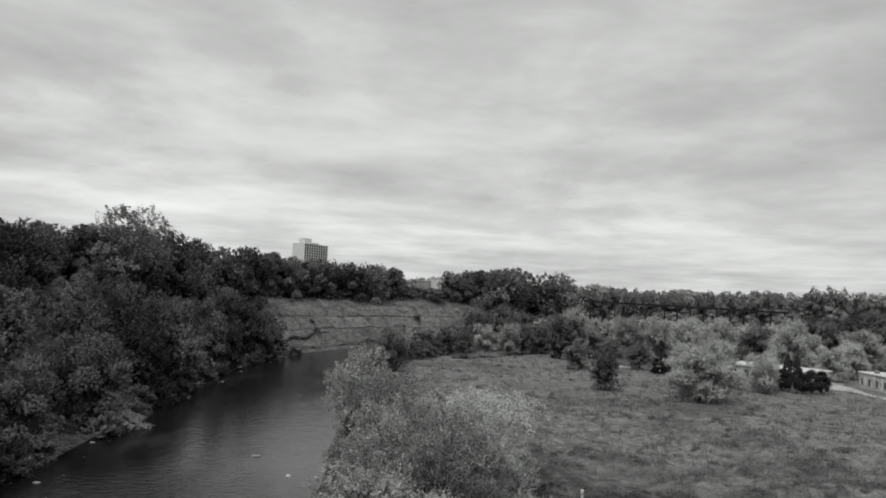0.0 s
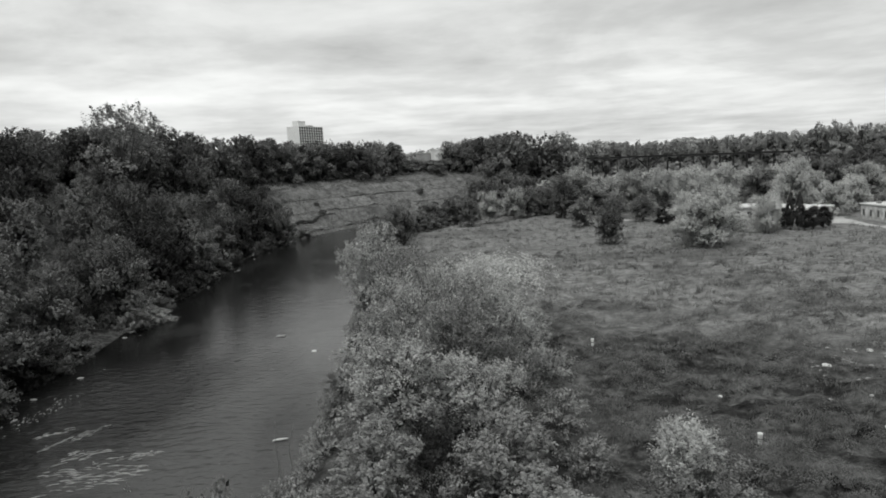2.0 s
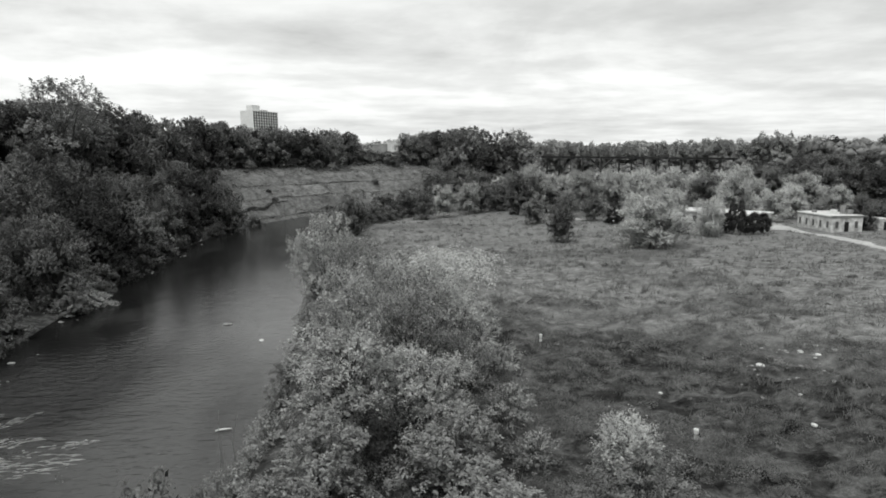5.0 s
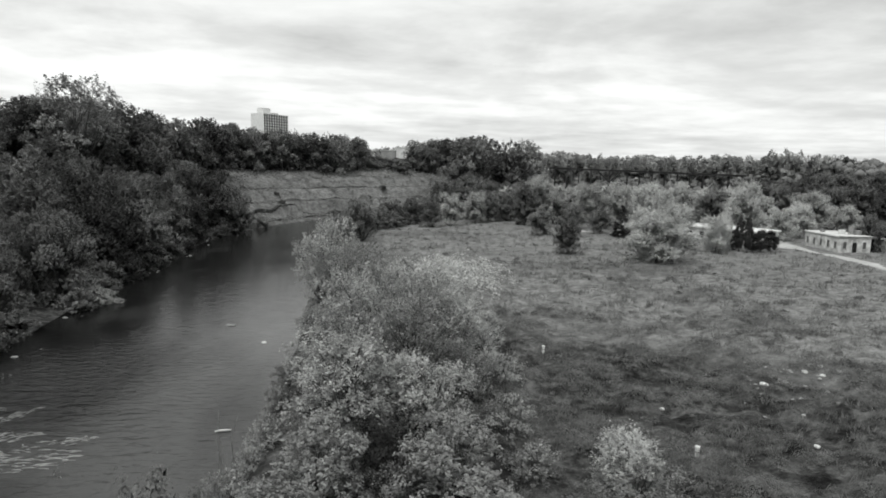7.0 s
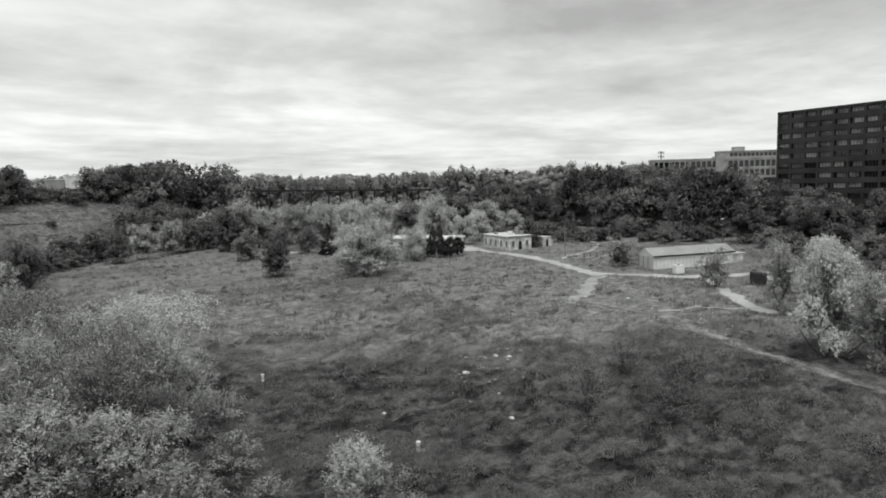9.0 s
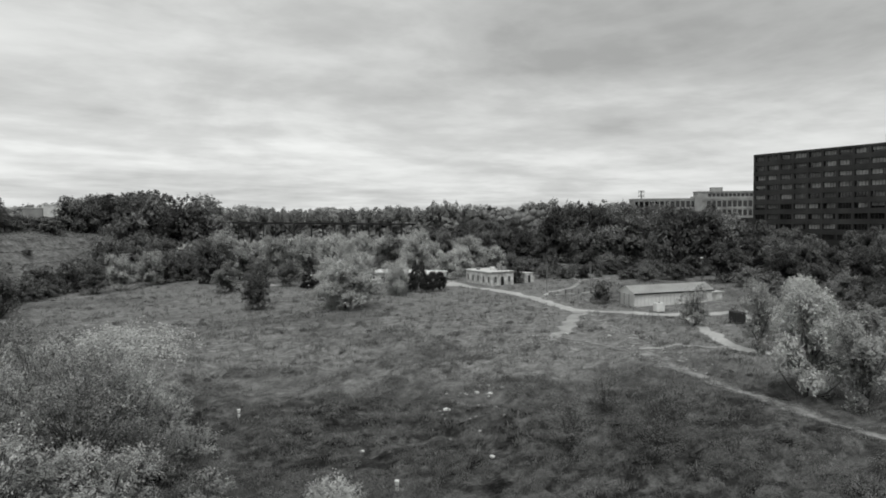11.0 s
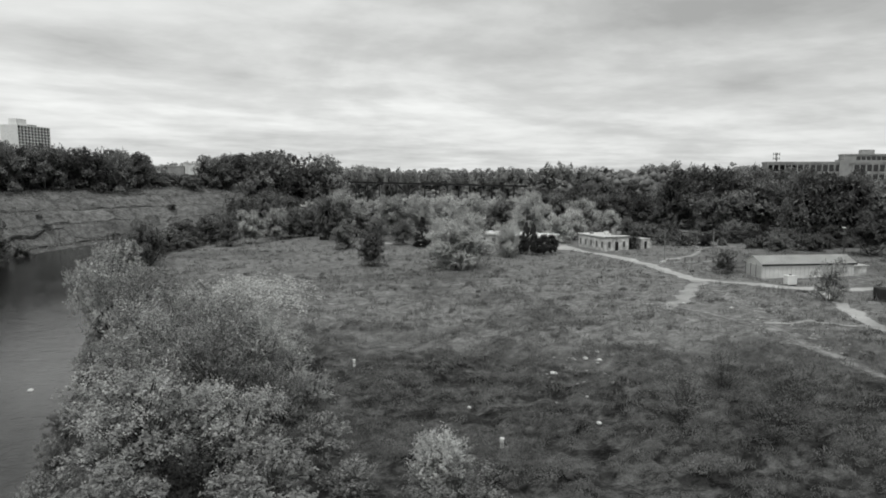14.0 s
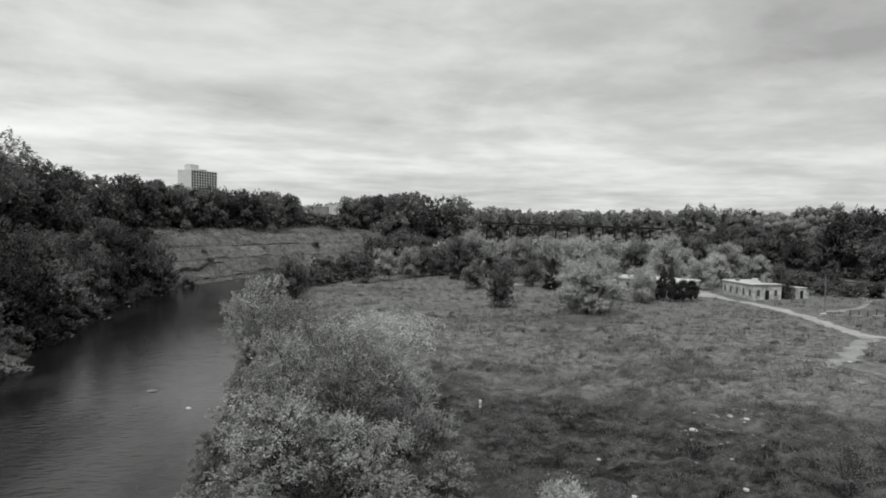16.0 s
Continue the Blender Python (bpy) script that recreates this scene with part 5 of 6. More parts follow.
def pale_brush():
    """Pale seeding stalks in a broad patch behind the riverside trees."""
    r = np.random.RandomState(61)
    n, per = 520, 26
    a = r.normal(size=(n, 2)) * np.array([4.6, 9.0]) * 0.75 + np.array([6.8, 99.0])
    z = height(a[:, 0], a[:, 1])
    k = np.repeat(np.arange(n), per)
    u = unit_vectors(r, len(k))
    u[:, 2] = np.abs(u[:, 2])
    pos = np.column_stack([a, z])[k] + u * (r.uniform(0.6, 1.3, n)[k])[:, None] * np.array([1, 1, 1.7])
    nrm = u + np.array([0, 0, 0.8]) + r.normal(scale=0.4, size=u.shape)
    nrm /= np.linalg.norm(nrm, axis=1, keepdims=True)
    V, F = leaf_faces(r, pos, nrm, 0.22)
    ob = part("pale_brush", flat_mesh("pale_brush", V, faces_tri=F), SEED_HEADS)
    tagged(ob, "pale seeding brush behind the riverside trees", "brush", kind="stuff")


pale_brush()


def bluff_grass(name, seed, most, mat, big, label):
    r = np.random.RandomState(seed)
    x, y = r.uniform(-75, 75, 9000), r.uniform(170, 320, 9000)
    d, side, half = along(RIVER, x, y, RIVER_HALF)
    s = (d - half) * side
    keep = (s > 2.5) & (s < 45) & (y + 0.35 * (x + 40) > 180) & (wobble(x, y, 14, seed + 1) + 0.5 * r.normal(size=len(x)) > -0.1)
    x, y = x[keep][:most], y[keep][:most]
    n, per = len(x), 22
    k = np.repeat(np.arange(n), per)
    u = unit_vectors(r, len(k))
    u[:, 2] = np.abs(u[:, 2])
    pos = np.stack([x, y, height(x, y)], -1)[k] + u * r.uniform(0.5, 1.3, n)[k][:, None] * big * np.array([1.5, 1, 0.5])
    nrm = u + np.array([0, 0, 0.6]) + r.normal(scale=0.3, size=u.shape)
    nrm /= np.linalg.norm(nrm, axis=1, keepdims=True)
    V, F = leaf_faces(r, pos, nrm, 0.3)
    ob = part(name, flat_mesh(name, V, faces_tri=F), mat)
    tagged(ob, label, "grass", kind="stuff")


bluff_grass("bluff_grass", 71, 1900, GRASS, 0.9, "rough grass and scrub tufts on the bluff")
bluff_grass("bluff_scrub", 73, 1300, LEAF_DARK, 1.5, "low dark scrub in the folds of the bluff")


def bare_stems(x, y, seed):
    r = np.random.RandomState(seed)
    ob = thing("dead_stems", "thin bleached dead stems standing at the water's edge", "dead stems", x, y, max(ground_z(x, y), RIVER_Z))
    for k in range(5):
        ox, oy, h = r.normal(scale=0.7), r.normal(scale=0.4), r.uniform(2.6, 4.6)
        me = tube([[((ox, oy, -0.2), 0.03), ((ox + r.normal(scale=0.15), oy, h * 0.5), 0.024), ((ox + r.normal(scale=0.3), oy, h), 0.01)]], 5)
        part("stem", me, BARK_PALE, ob)


bare_stems(-11.2, 40.0, 3)
bare_stems(-11.6, 36.0, 4)

for kind, x, y, h, w in (
        ("mid", 150, 126, 5.5, 7), ("light", 139, 117, 4.5, 6), ("mid", 163, 120, 6.5, 8), ("light", 147, 92, 5.5, 8), ("mid", 140, 84, 5.0, 7), ("dark", 133, 78, 5.5, 7.5),
        ("light", 128, 70, 5.0, 7), ("mid", 122, 62, 5.2, 7), ("dark", 160, 90, 7.5, 9), ("mid", 152, 78, 6.5, 8), ("light", 141, 66, 6.0, 8), ("dark", 131, 57, 6.5, 8.5),
        ("mid", 118, 52, 5.5, 7), ("dark", 108, 44, 6.5, 8), ("mid", 96, 38, 6.0, 7), ("dark", 84, 31, 7.0, 8), ("light", 100, 46, 4.0, 5), ("mid", 170, 138, 5.5, 8), ("light", 157, 150, 5.0, 7)):
    low = {"mid": "shore", "light": "shore", "dark": "bank"}[kind]
    place(low if h < 6.2 else kind, x, y, h, w, label="bush or small tree on the waste ground below the office block")


for k in range(46):
    r = random.Random(960 + k)
    az, d = radians(35.5 + 18.5 * (k + r.uniform(0, 1)) / 46), r.uniform(186, 214)
    x, y = math.sin(az) * d, math.cos(az) * d
    h = r.uniform(2.2, 5.0)
    place("shore" if r.random() < 0.6 else "bank", x, y, h, h * r.uniform(1.2, 1.7), group="scrub at the foot of the far slope", label="rough bush at the foot of the wooded slope")


# ---------------------------------------------------------------- buildings
def office():
    """Eight storeys of dark brick bands with recessed windows; the front is along +x here, facing -y."""
    L, D, H, storey, bay = 66.3, 22.0, 32.1, 3.75, 5.1
    ob = thing("office_building", "dark brown eight-storey office block with recessed ribbon windows", "building", 232.2, 143.8, 9.9, -89.0)
    part("wall", box_mesh(0, 0.9, -6, L, D, H - 0.4), DARKBRICK, ob)
    part("roof", box_mesh(-0.15, -0.25, H - 0.9, L + 0.15, D + 0.15, H, bevel=0.05), DARKBRICK, ob, "flat parapet roof")
    n = int(L / bay)
    band = bpy.data.meshes.new("spandrel")
    bm = box_mesh(0, -0.2, 0, L, 0.92, 1.85)
    bm.to_mesh(band), bm.free()
    for k in range(9):
        s = part("spandrel", band, DARKBRICK, ob)
        s.matrix_basis = pose(0, 0, H - 0.9 - 1.9 - k * storey - 1.85)
    pil = bpy.data.meshes.new("pillar")
    bm = box_mesh(-0.38, -0.3, -6, 0.38, 0.9, H - 0.9)
    bm.to_mesh(pil), bm.free()
    for k in range(n + 1):
        s = part("pillar", pil, DARKBRICK, ob)
        s.matrix_basis = pose(k * bay if 0 < k < n else (0.38 if k == 0 else L - 0.38), 0, 0)
    glass = bpy.data.meshes.new("window")
    bm = box_mesh(0.42, 0.62, 0.03, bay - 0.42, 0.7, 1.87)
    bm.to_mesh(glass), bm.free()
    bar = bpy.data.meshes.new("mullion")
    bm = box_mesh(-0.06, 0.5, 0.03, 0.06, 0.62, 1.87)
    bm.to_mesh(bar), bm.free()
    r = random.Random(3)
    pane = (bay - 0.84) / 4
    blinds = []
    for first, last, low in ((0, 4, 0.12), (0, 4, 0.3), (0, 4, 0.2), (1, 4, 0.15), (0, 3, 0.2), (0, 4, 0.75)):
        me = bpy.data.meshes.new("blind")
        bm = box_mesh(0.5 + first * pane, 0.56, low, 0.34 + last * pane, 0.6, 1.82)
        bm.to_mesh(me), bm.free()
        blinds.append(me)
    for k in range(8):
        z = H - 0.9 - 1.9 - k * storey
        for c in range(n):
            w = part("window", glass, GLASS, ob)
            w.matrix_basis = pose(c * bay, 0, z)
            if r.random() < (0.97 if k < 4 else 0.75 if k < 6 else 0.3):
                part("blind", r.choice(blinds), BLIND, w)
            for q in (1, 2, 3):
                part("mullion", bar, DARKBRICK, w).matrix_basis = pose(0.42 + q * pane, 0, 0)
    plant_room = part("plant_room", box_mesh(42, 8, H, 52, 16, H + 3.6), WHITE, ob, "white louvred plant room on the roof")
    for k in range(6):
        part("louvre", box_mesh(42.6 + k * 1.55, 7.9, H + 0.7, 43.7 + k * 1.55, 8.02, H + 2.9), GREYMETAL, plant_room)
    return ob


def factory():
    """A long pale two-storey works building, with a set-back upper floor."""
    L, D = 92.0, 10.0
    ob = thing("factory_building", "long pale concrete works building with rows of windows", "building", 285.5, 250.5, 18.0, -33.0)
    part("wall", box_mesh(0, 0.5, -8, L, D, 10.2), CONCRETE, ob)
    part("roof", box_mesh(-0.2, -0.1, 10.2, L + 0.2, D + 0.2, 10.9), CONCRETE, ob)
    upper = part("upper_floor", box_mesh(38, 2.5, 10.9, 90, 9.5, 14.4), CONCRETE, ob)
    part("eaves", box_mesh(37.7, 2.0, 14.4, 90.3, 9.8, 14.9), CONCRETE, upper)
    for c in range(12):
        part("window", box_mesh(44 + c * 2.4, 2.4, 11.7, 45.9 + c * 2.4, 2.52, 13.6), GLASS, upper)
    part("stair_tower", box_mesh(35, -0.6, -8, 39.5, 6, 11.9), CONCRETE, ob)
    part("roof_unit", box_mesh(47, 4, 14.9, 53, 8, 17.2), CONCRETE, ob)
    part("roof_unit", box_mesh(73, 4, 14.9, 84, 8.5, 17.8), CONCRETE, ob)
    bm = bmesh.new()
    for z in (4.6, -0.6, 9.4):
        box(bm, 0, 0.1, z, L, 0.52, z + 0.8)
    part("floor_band", bm, CONCRETE, ob)
    glass = bpy.data.meshes.new("window")
    bm = box_mesh(0.4, 0.35, 0.3, 2.6, 0.48, 3.6)
    bm.to_mesh(glass), bm.free()
    pil = bpy.data.meshes.new("pillar")
    bm = box_mesh(-0.3, 0.0, -8, 0.3, 0.5, 9.4)
    bm.to_mesh(pil), bm.free()
    for c in range(30):
        if 11 < c < 13.5:
            continue
        for z in (0.3, 5.5):
            w = part("window", glass, GLASS, ob)
            w.matrix_basis = pose(c * 3.0, 0, z)
    for c in range(31):
        p = part("pillar", pil, CONCRETE, ob)
        p.matrix_basis = pose(min(max(c * 3.0, 0.3), L - 0.3), 0, 0)


def roof_mast():
    """A slender mast whose head carries two tiers of aerials on short arms."""
    ob = thing("signal_mast", "slender steel mast with two tiers of aerials above the works", "mast", 290, 249, 18.0)
    part("pole", tube([[((0, 0, -6), 0.42), ((0, 0, 15.6), 0.24)]], 8), GREYMETAL, ob)
    for z in (12.6, 15.0):
        rod("arm", (-1.5, 0.6, z), (1.5, -0.6, z), 0.12, GREYMETAL, ob)
        for k in (-1.5, -0.5, 0.5, 1.5):
            part("aerial", box_mesh(k - 0.16, -0.4 * k - 0.16, z - 0.8, k + 0.16, -0.4 * k + 0.16, z + 0.8, bevel=0.04), CONCRETE, ob)


def tower():
    """A distant apartment slab: blank pale end wall and a long gridded balcony front."""
    ob = thing("apartment_tower", "tall pale apartment slab with a dark gridded balcony front", "building", -165.5, 721, 0, 60.0)
    W, D, H, bay = 40.7, 18.5, 71.2, 4.07
    part("wall", box_mesh(0.3, 1.2, 10, W, D, H - 0.4), CONCRETE, ob)
    part("end_wall", box_mesh(-0.1, -0.5, 10, 0.3, D + 0.1, H + 0.4), WHITE, ob, "blank white end wall")
    part("roof", box_mesh(0.3, -0.5, H - 0.4, W + 0.2, D + 0.1, H + 0.2), WHITE, ob)
    part("penthouse", box_mesh(4, 4, H + 0.2, 16, 13, H + 6.6), WHITE, ob)
    part("roof_unit", box_mesh(22, 6, H + 0.2, 31, 12, H + 2.2), CONCRETE, ob)
    glass = bpy.data.meshes.new("window")
    bm = box_mesh(0.45, 1.0, 0.3, bay - 0.45, 1.22, 2.3)
    bm.to_mesh(glass), bm.free()
    slab = bpy.data.meshes.new("balcony")
    bm = box_mesh(0.3, -0.4, 0, W, 1.2, 0.75)
    bm.to_mesh(slab), bm.free()
    for k in range(17):
        z = H - 3.3 - k * 3.0
        b = part("balcony", slab, DIRTYWHITE, ob)
        b.matrix_basis = pose(0, 0, z - 0.65)
        for c in range(10):
            w = part("window", glass, GLASS, ob)
            w.matrix_basis = pose(c * bay, 0, z)
    pil = bpy.data.meshes.new("pillar")
    bm = box_mesh(-0.25, -0.55, 10, 0.25, 1.2, H - 0.4)
    bm.to_mesh(pil), bm.free()
    for c in range(1, 11):
        p = part("pillar", pil, WHITE, ob)
        p.matrix_basis = pose(min(c * bay, W - 0.25), 0, 0)


def brick_house():
    """A low flat-roofed brick building with tall windows, painted pale."""
    ob = thing("brick_building", "derelict pale painted brick building with a flat white roof", "building", 97.1, 133.6, 0, -2.0)
    W, D, H = 7.3, 12.6, 3.5
    part("wall", box_mesh(0, 0, -0.6, W, D, H), DIRTYWHITE, ob)
    part("roof", box_mesh(-0.25, -0.25, H, W + 0.25, D + 0.25, H + 0.28, bevel=0.03), ROOFPALE, ob)
    part("cornice", box_mesh(-0.12, -0.12, H - 0.35, W + 0.12, D + 0.12, H - 0.08), CONCRETE, ob)
    win = bpy.data.meshes.new("window")
    bm = box_mesh(-0.36, -0.03, 0.9, 0.36, 0.06, 2.4)
    bm.to_mesh(win), bm.free()
    sill = bpy.data.meshes.new("window_sill")
    bm = box_mesh(-0.55, -0.1, 0.68, 0.55, 0.05, 0.8)
    bm.to_mesh(sill), bm.free()
    pil = bpy.data.meshes.new("pilaster")
    bm = box_mesh(-0.22, -0.1, -0.6, 0.22, 0.05, H - 0.35)
    bm.to_mesh(pil), bm.free()
    for c in range(3):
        if c == 1:
            part("door", box_mesh(1.4 + c * 2.25 - 0.5, -0.04, 0, 1.4 + c * 2.25 + 0.5, 0.05, 2.3), DARK, ob)
            continue
        w = part("window", win, DUSTYGLASS, ob)
        w.matrix_basis = pose(1.4 + c * 2.25, 0, 0)
        part("window_sill", sill, CONCRETE, w)
    for c in range(4):
        p = part("pilaster", pil, DIRTYWHITE, ob)
        p.matrix_basis = pose(0.25 + c * 2.27, 0, 0)
    for c in range(5):
        w = part("window", win, DUSTYGLASS, ob)
        w.matrix_basis = pose(0, 1.2 + c * 2.6, 0, 0, 0, -90)
        part("window_sill", sill, CONCRETE, w)
    part("chimney", box_mesh(5.0, 3.6, H + 0.28, 5.6, 4.2, H + 2.2), CONCRETE, ob)
    part("roof_unit", box_mesh(5.7, 2.8, H + 0.28, 7.0, 4.2, H + 1.3, bevel=0.05), GREYMETAL, ob)
    part("roof_unit", box_mesh(3.4, 4.8, H + 0.28, 4.6, 5.8, H + 1.2, bevel=0.05), WHITE, ob)
    part("roof_vent", box_mesh(1.2, 8.4, H + 0.28, 2.0, 9.2, H + 0.8, bevel=0.04), GREYMETAL, ob)
    rod("vent_pipe", (4.3, 3.4, H + 0.25), (4.3, 3.4, H + 2.5), 0.09, GREYMETAL, ob)
    rod("vent_pipe", (6.6, 5.6, H + 0.25), (6.6, 5.6, H + 1.7), 0.08, GREYMETAL, ob)
    part("roof_edge", box_mesh(-0.28, -0.28, H + 0.06, W + 0.28, -0.2, H + 0.2), MIDBRICK, ob, "dark worn roof edge")
    part("wall_stain", box_mesh(3.2, -0.006, 2.2, 3.9, 0.02, H - 0.36), CONCRETE, ob, "grey patch of bare render")
    part("wall_stain", box_mesh(5.5, -0.006, -0.4, 6.3, 0.02, 0.8), CONCRETE, ob, "grey patch of bare render")
    an = thing("annex_building", "small white annex with a dark doorway", "building", 109.4, 134.6, 0, 10)
    part("wall", box_mesh(0, 0, -0.5, 3.4, 4, 2.6), DIRTYWHITE, an)
    part("roof", box_mesh(-0.15, -0.2, 2.6, 3.55, 4.2, 2.75), ROOFPALE, an)
    part("door", box_mesh(1.4, -0.04, 0, 2.3, 0.05, 2.0), DARK, an)
    part("lean_to", box_mesh(3.4, 0.4, -0.5, 4.6, 3.2, 1.6), DIRTYWHITE, an)


def pavilion():
    ob = thing("low_building", "long low building with a white flat roof behind trees", "building", 72, 157.5, 0, -56.0)
    W, D, H = 20.0, 8.5, 3.3
    part("wall", box_mesh(0, 0, -0.6, W, D, H), DIRTYWHITE, ob)
    part("roof", box_mesh(-0.5, -0.6, H, W + 0.5, D + 0.5, H + 0.4, bevel=0.04), WHITE, ob)
    win = bpy.data.meshes.new("window")
    bm = box_mesh(-0.6, -0.04, 1.0, 0.6, 0.05, 2.3)
    bm.to_mesh(win), bm.free()
    for c in range(6):
        w = part("window", win, DARK, ob)
        w.matrix_basis = pose(1.8 + c * 3.25, 0, 0)


def shed():
    """A long gabled shed clad in sheet metal."""
    ob = thing("metal_shed", "long pale sheet-metal shed with a low gable roof", "building", 97.5, 85.2, 0, -13.4)
    L, W, E, R = 19.0, 5.2, 2.8, 4.05
    bm = bmesh.new()
    prof = ((0, -0.4), (W, -0.4), (W, E), (W / 2, R - 0.08), (0, E))
    a = [bm.verts.new((0, y, z)) for y, z in prof]
    b = [bm.verts.new((L, y, z)) for y, z in prof]
    bm.faces.new(a[::-1]), bm.faces.new(b)
    for i in range(5):
        j = (i + 1) % 5
        bm.faces.new((a[i], a[j], b[j], b[i]))
    part("wall", bm, WHITE, ob)
    for sgn, y0 in ((1, 0), (-1, W)):
        bm = bmesh.new()
        n = 34
        y_e, y_r = y0 - 0.35 * sgn, W / 2
        z_e = E - 0.35 * (R - E) / (W / 2)
        step = (L + 0.8) / n
        for i in range(n):
            x0 = -0.4 + i * step
            vs = [bm.verts.new(p) for p in ((x0, y_e, z_e), (x0 + step - 0.06, y_e, z_e), (x0 + step - 0.06, y_r, R), (x0, y_r, R))]
            bm.faces.new(vs if sgn > 0 else vs[::-1])
            vs2 = [bm.verts.new(p) for p in ((x0 + step - 0.08, y_e, z_e + 0.05), (x0 + step + 0.02, y_e, z_e + 0.05), (x0 + step + 0.02, y_r, R + 0.05), (x0 + step - 0.08, y_r, R + 0.05))]
            bm.faces.new(vs2 if sgn > 0 else vs2[::-1])
        bmesh.ops.solidify(bm, geom=list(bm.faces), thickness=0.05)
        part("roof", bm, ROOFPALE, ob, "ribbed sheet-metal roof slope")
    part("fascia", box_mesh(-0.42, -0.4, E - 0.42, L + 0.4, -0.36, E - 0.1), DARKMETAL, ob)
    for y0 in (0.35, 1.95, 3.5):
        part("door", box_mesh(-0.05, y0, 0, 0.04, y0 + 1.5, 2.3), TIN, ob)
        part("door_frame", box_mesh(-0.07, y0 + 1.5, 0, 0.03, y0 + 1.62, 2.4), DARKMETAL, ob)
    seam = bpy.data.meshes.new("wall_rib")
    bm = box_mesh(0, -0.035, -0.3, 0.06, 0.02, E - 0.15)
    bm.to_mesh(seam), bm.free()
    for i in range(22):
        s = part("wall_rib", seam, TIN, ob)
        s.matrix_basis = pose(0.5 + i * 0.9, 0, 0)
    lean = part("lean_to", box_mesh(L, 0.5, -0.3, L + 3.2, W - 0.6, 1.9), DIRTYWHITE, ob)
    part("canopy", box_mesh(L, 0.2, 1.95, L + 3.6, W - 0.4, 2.1), TIN, lean)


def trestle():
    """A dark steel trestle bridge high over the far end of the valley."""
    x0, y0, x1, y1 = 50.0, 332.0, 166.0, 300.0
    L = math.hypot(x1 - x0, y1 - y0)
    ang = math.degrees(math.atan2(y1 - y0, x1 - x0))
    ob = thing("trestle_bridge", "dark steel trestle bridge on slender bents crossing the valley", "bridge", x0, y0, 0, ang)
    ob.matrix_basis = pose(x0, y0, 0, 0, 0, ang) @ pose(0, 0, 0, 0, 1.15, 0)
    top = 18.2
    part("deck", box_mesh(0, -1.5, top - 0.35, L, 1.5, top), DARKMETAL, ob)
    part("girder", box_mesh(0, -1.35, top - 1.0, L, -1.1, top - 0.35), DARKMETAL, ob)
    part("girder", box_mesh(0, 1.1, top - 1.0, L, 1.35, top - 0.35), DARKMETAL, ob)
    bent = tube([[((0, -1.3, top - 1.0), 0.26), ((0, -2.6, -2), 0.32)], [((0, 1.3, top - 1.0), 0.26), ((0, 2.6, -2), 0.32)],
                 [((0, -2.0, 8), 0.16), ((0, 2.0, 8), 0.16)], [((0, -1.6, 14), 0.14), ((0, 1.9, 8), 0.14)], [((0, 1.6, 14), 0.14), ((0, -1.9, 8), 0.14)]], 6)
    vee = 55.0
    for i in range(20):
        x = 3 + i * 6.1
        if x > L - 1 or abs(x - vee) < 4.0:
            continue
        b = part("bent", bent, DARKMETAL, ob)
        b.matrix_basis = pose(x, 0, 0)
    for s in (-1.3, 1.3):
        for dx in (-5.8, 5.8):
            rod("strut", (vee + dx, s, top - 1.0), (vee, s, 11.6), 0.42, DARKMETAL, ob)
        rod("strut", (vee, s, top - 1.0), (vee, s, -2), 0.32, DARKMETAL, ob)


def rim_house(x, y, z, w, d, h, turn, label, roof=0.0, mat=DIRTYWHITE):
    ob = thing("house", label, "house", x, y, z, turn)
    part("wall", box_mesh(0, 0, -10, w, d, h), mat, ob)
    if roof:
        bm = bmesh.new()
        a = [bm.verts.new(p) for p in ((-0.4, -0.4, h), (-0.4, d + 0.4, h), (-0.4, d / 2, h + roof))]
        b = [bm.verts.new(p) for p in ((w + 0.4, -0.4, h), (w + 0.4, d + 0.4, h), (w + 0.4, d / 2, h + roof))]
        bm.faces.new(a[::-1]), bm.faces.new(b)
        for i, j in ((0, 1), (1, 2), (2, 0)):
            bm.faces.new((a[i], a[j], b[j], b[i]))
        part("roof", bm, MIDBRICK, ob)
    else:
        part("roof", box_mesh(-0.3, -0.3, h, w + 0.3, d + 0.3, h + 0.4), ROOFPALE, ob)
    win = bpy.data.meshes.new("window")
    bm = box_mesh(-0.7, -0.05, h * 0.4, 0.7, 0.06, h * 0.8)
    bm.to_mesh(win), bm.free()
    for c in range(max(2, int(w / 4)) if roof else 0):
        q = part("window", win, DARK, ob)
        q.matrix_basis = pose((c + 0.5) * w / max(2, int(w / 4)), 0, 0)


office()
factory()
roof_mast()
tower()
brick_house()
pavilion()
shed()
trestle()
rim_house(-19, 420, 22.9, 9.5, 10, 3.6, 4, "low grey warehouse on the valley rim among trees", mat=CONCRETE)
rim_house(-9.2, 421, 22.8, 9.0, 10, 5.4, 4, "bright white flat-roofed building on the valley rim", mat=WHITE)
rim_house(-128, 205, 22, 9, 8, 7, 35, "white house half hidden by hilltop trees", 2.5)
rim_house(-112, 205, 22, 8, 8, 6.5, 35, "white house half hidden by hilltop trees", 2.5)
pier = thing("brick_pier", "dark brick wall and pier below the office block", "wall", 214, 139, 6, -100)
part("pier", box_mesh(0, 0, -4, 5.0, 3, 11.4), DARKBRICK, pier)
part("wall", box_mesh(-10, 0.6, -4, 0, 1.4, 10.4), MIDBRICK, pier)


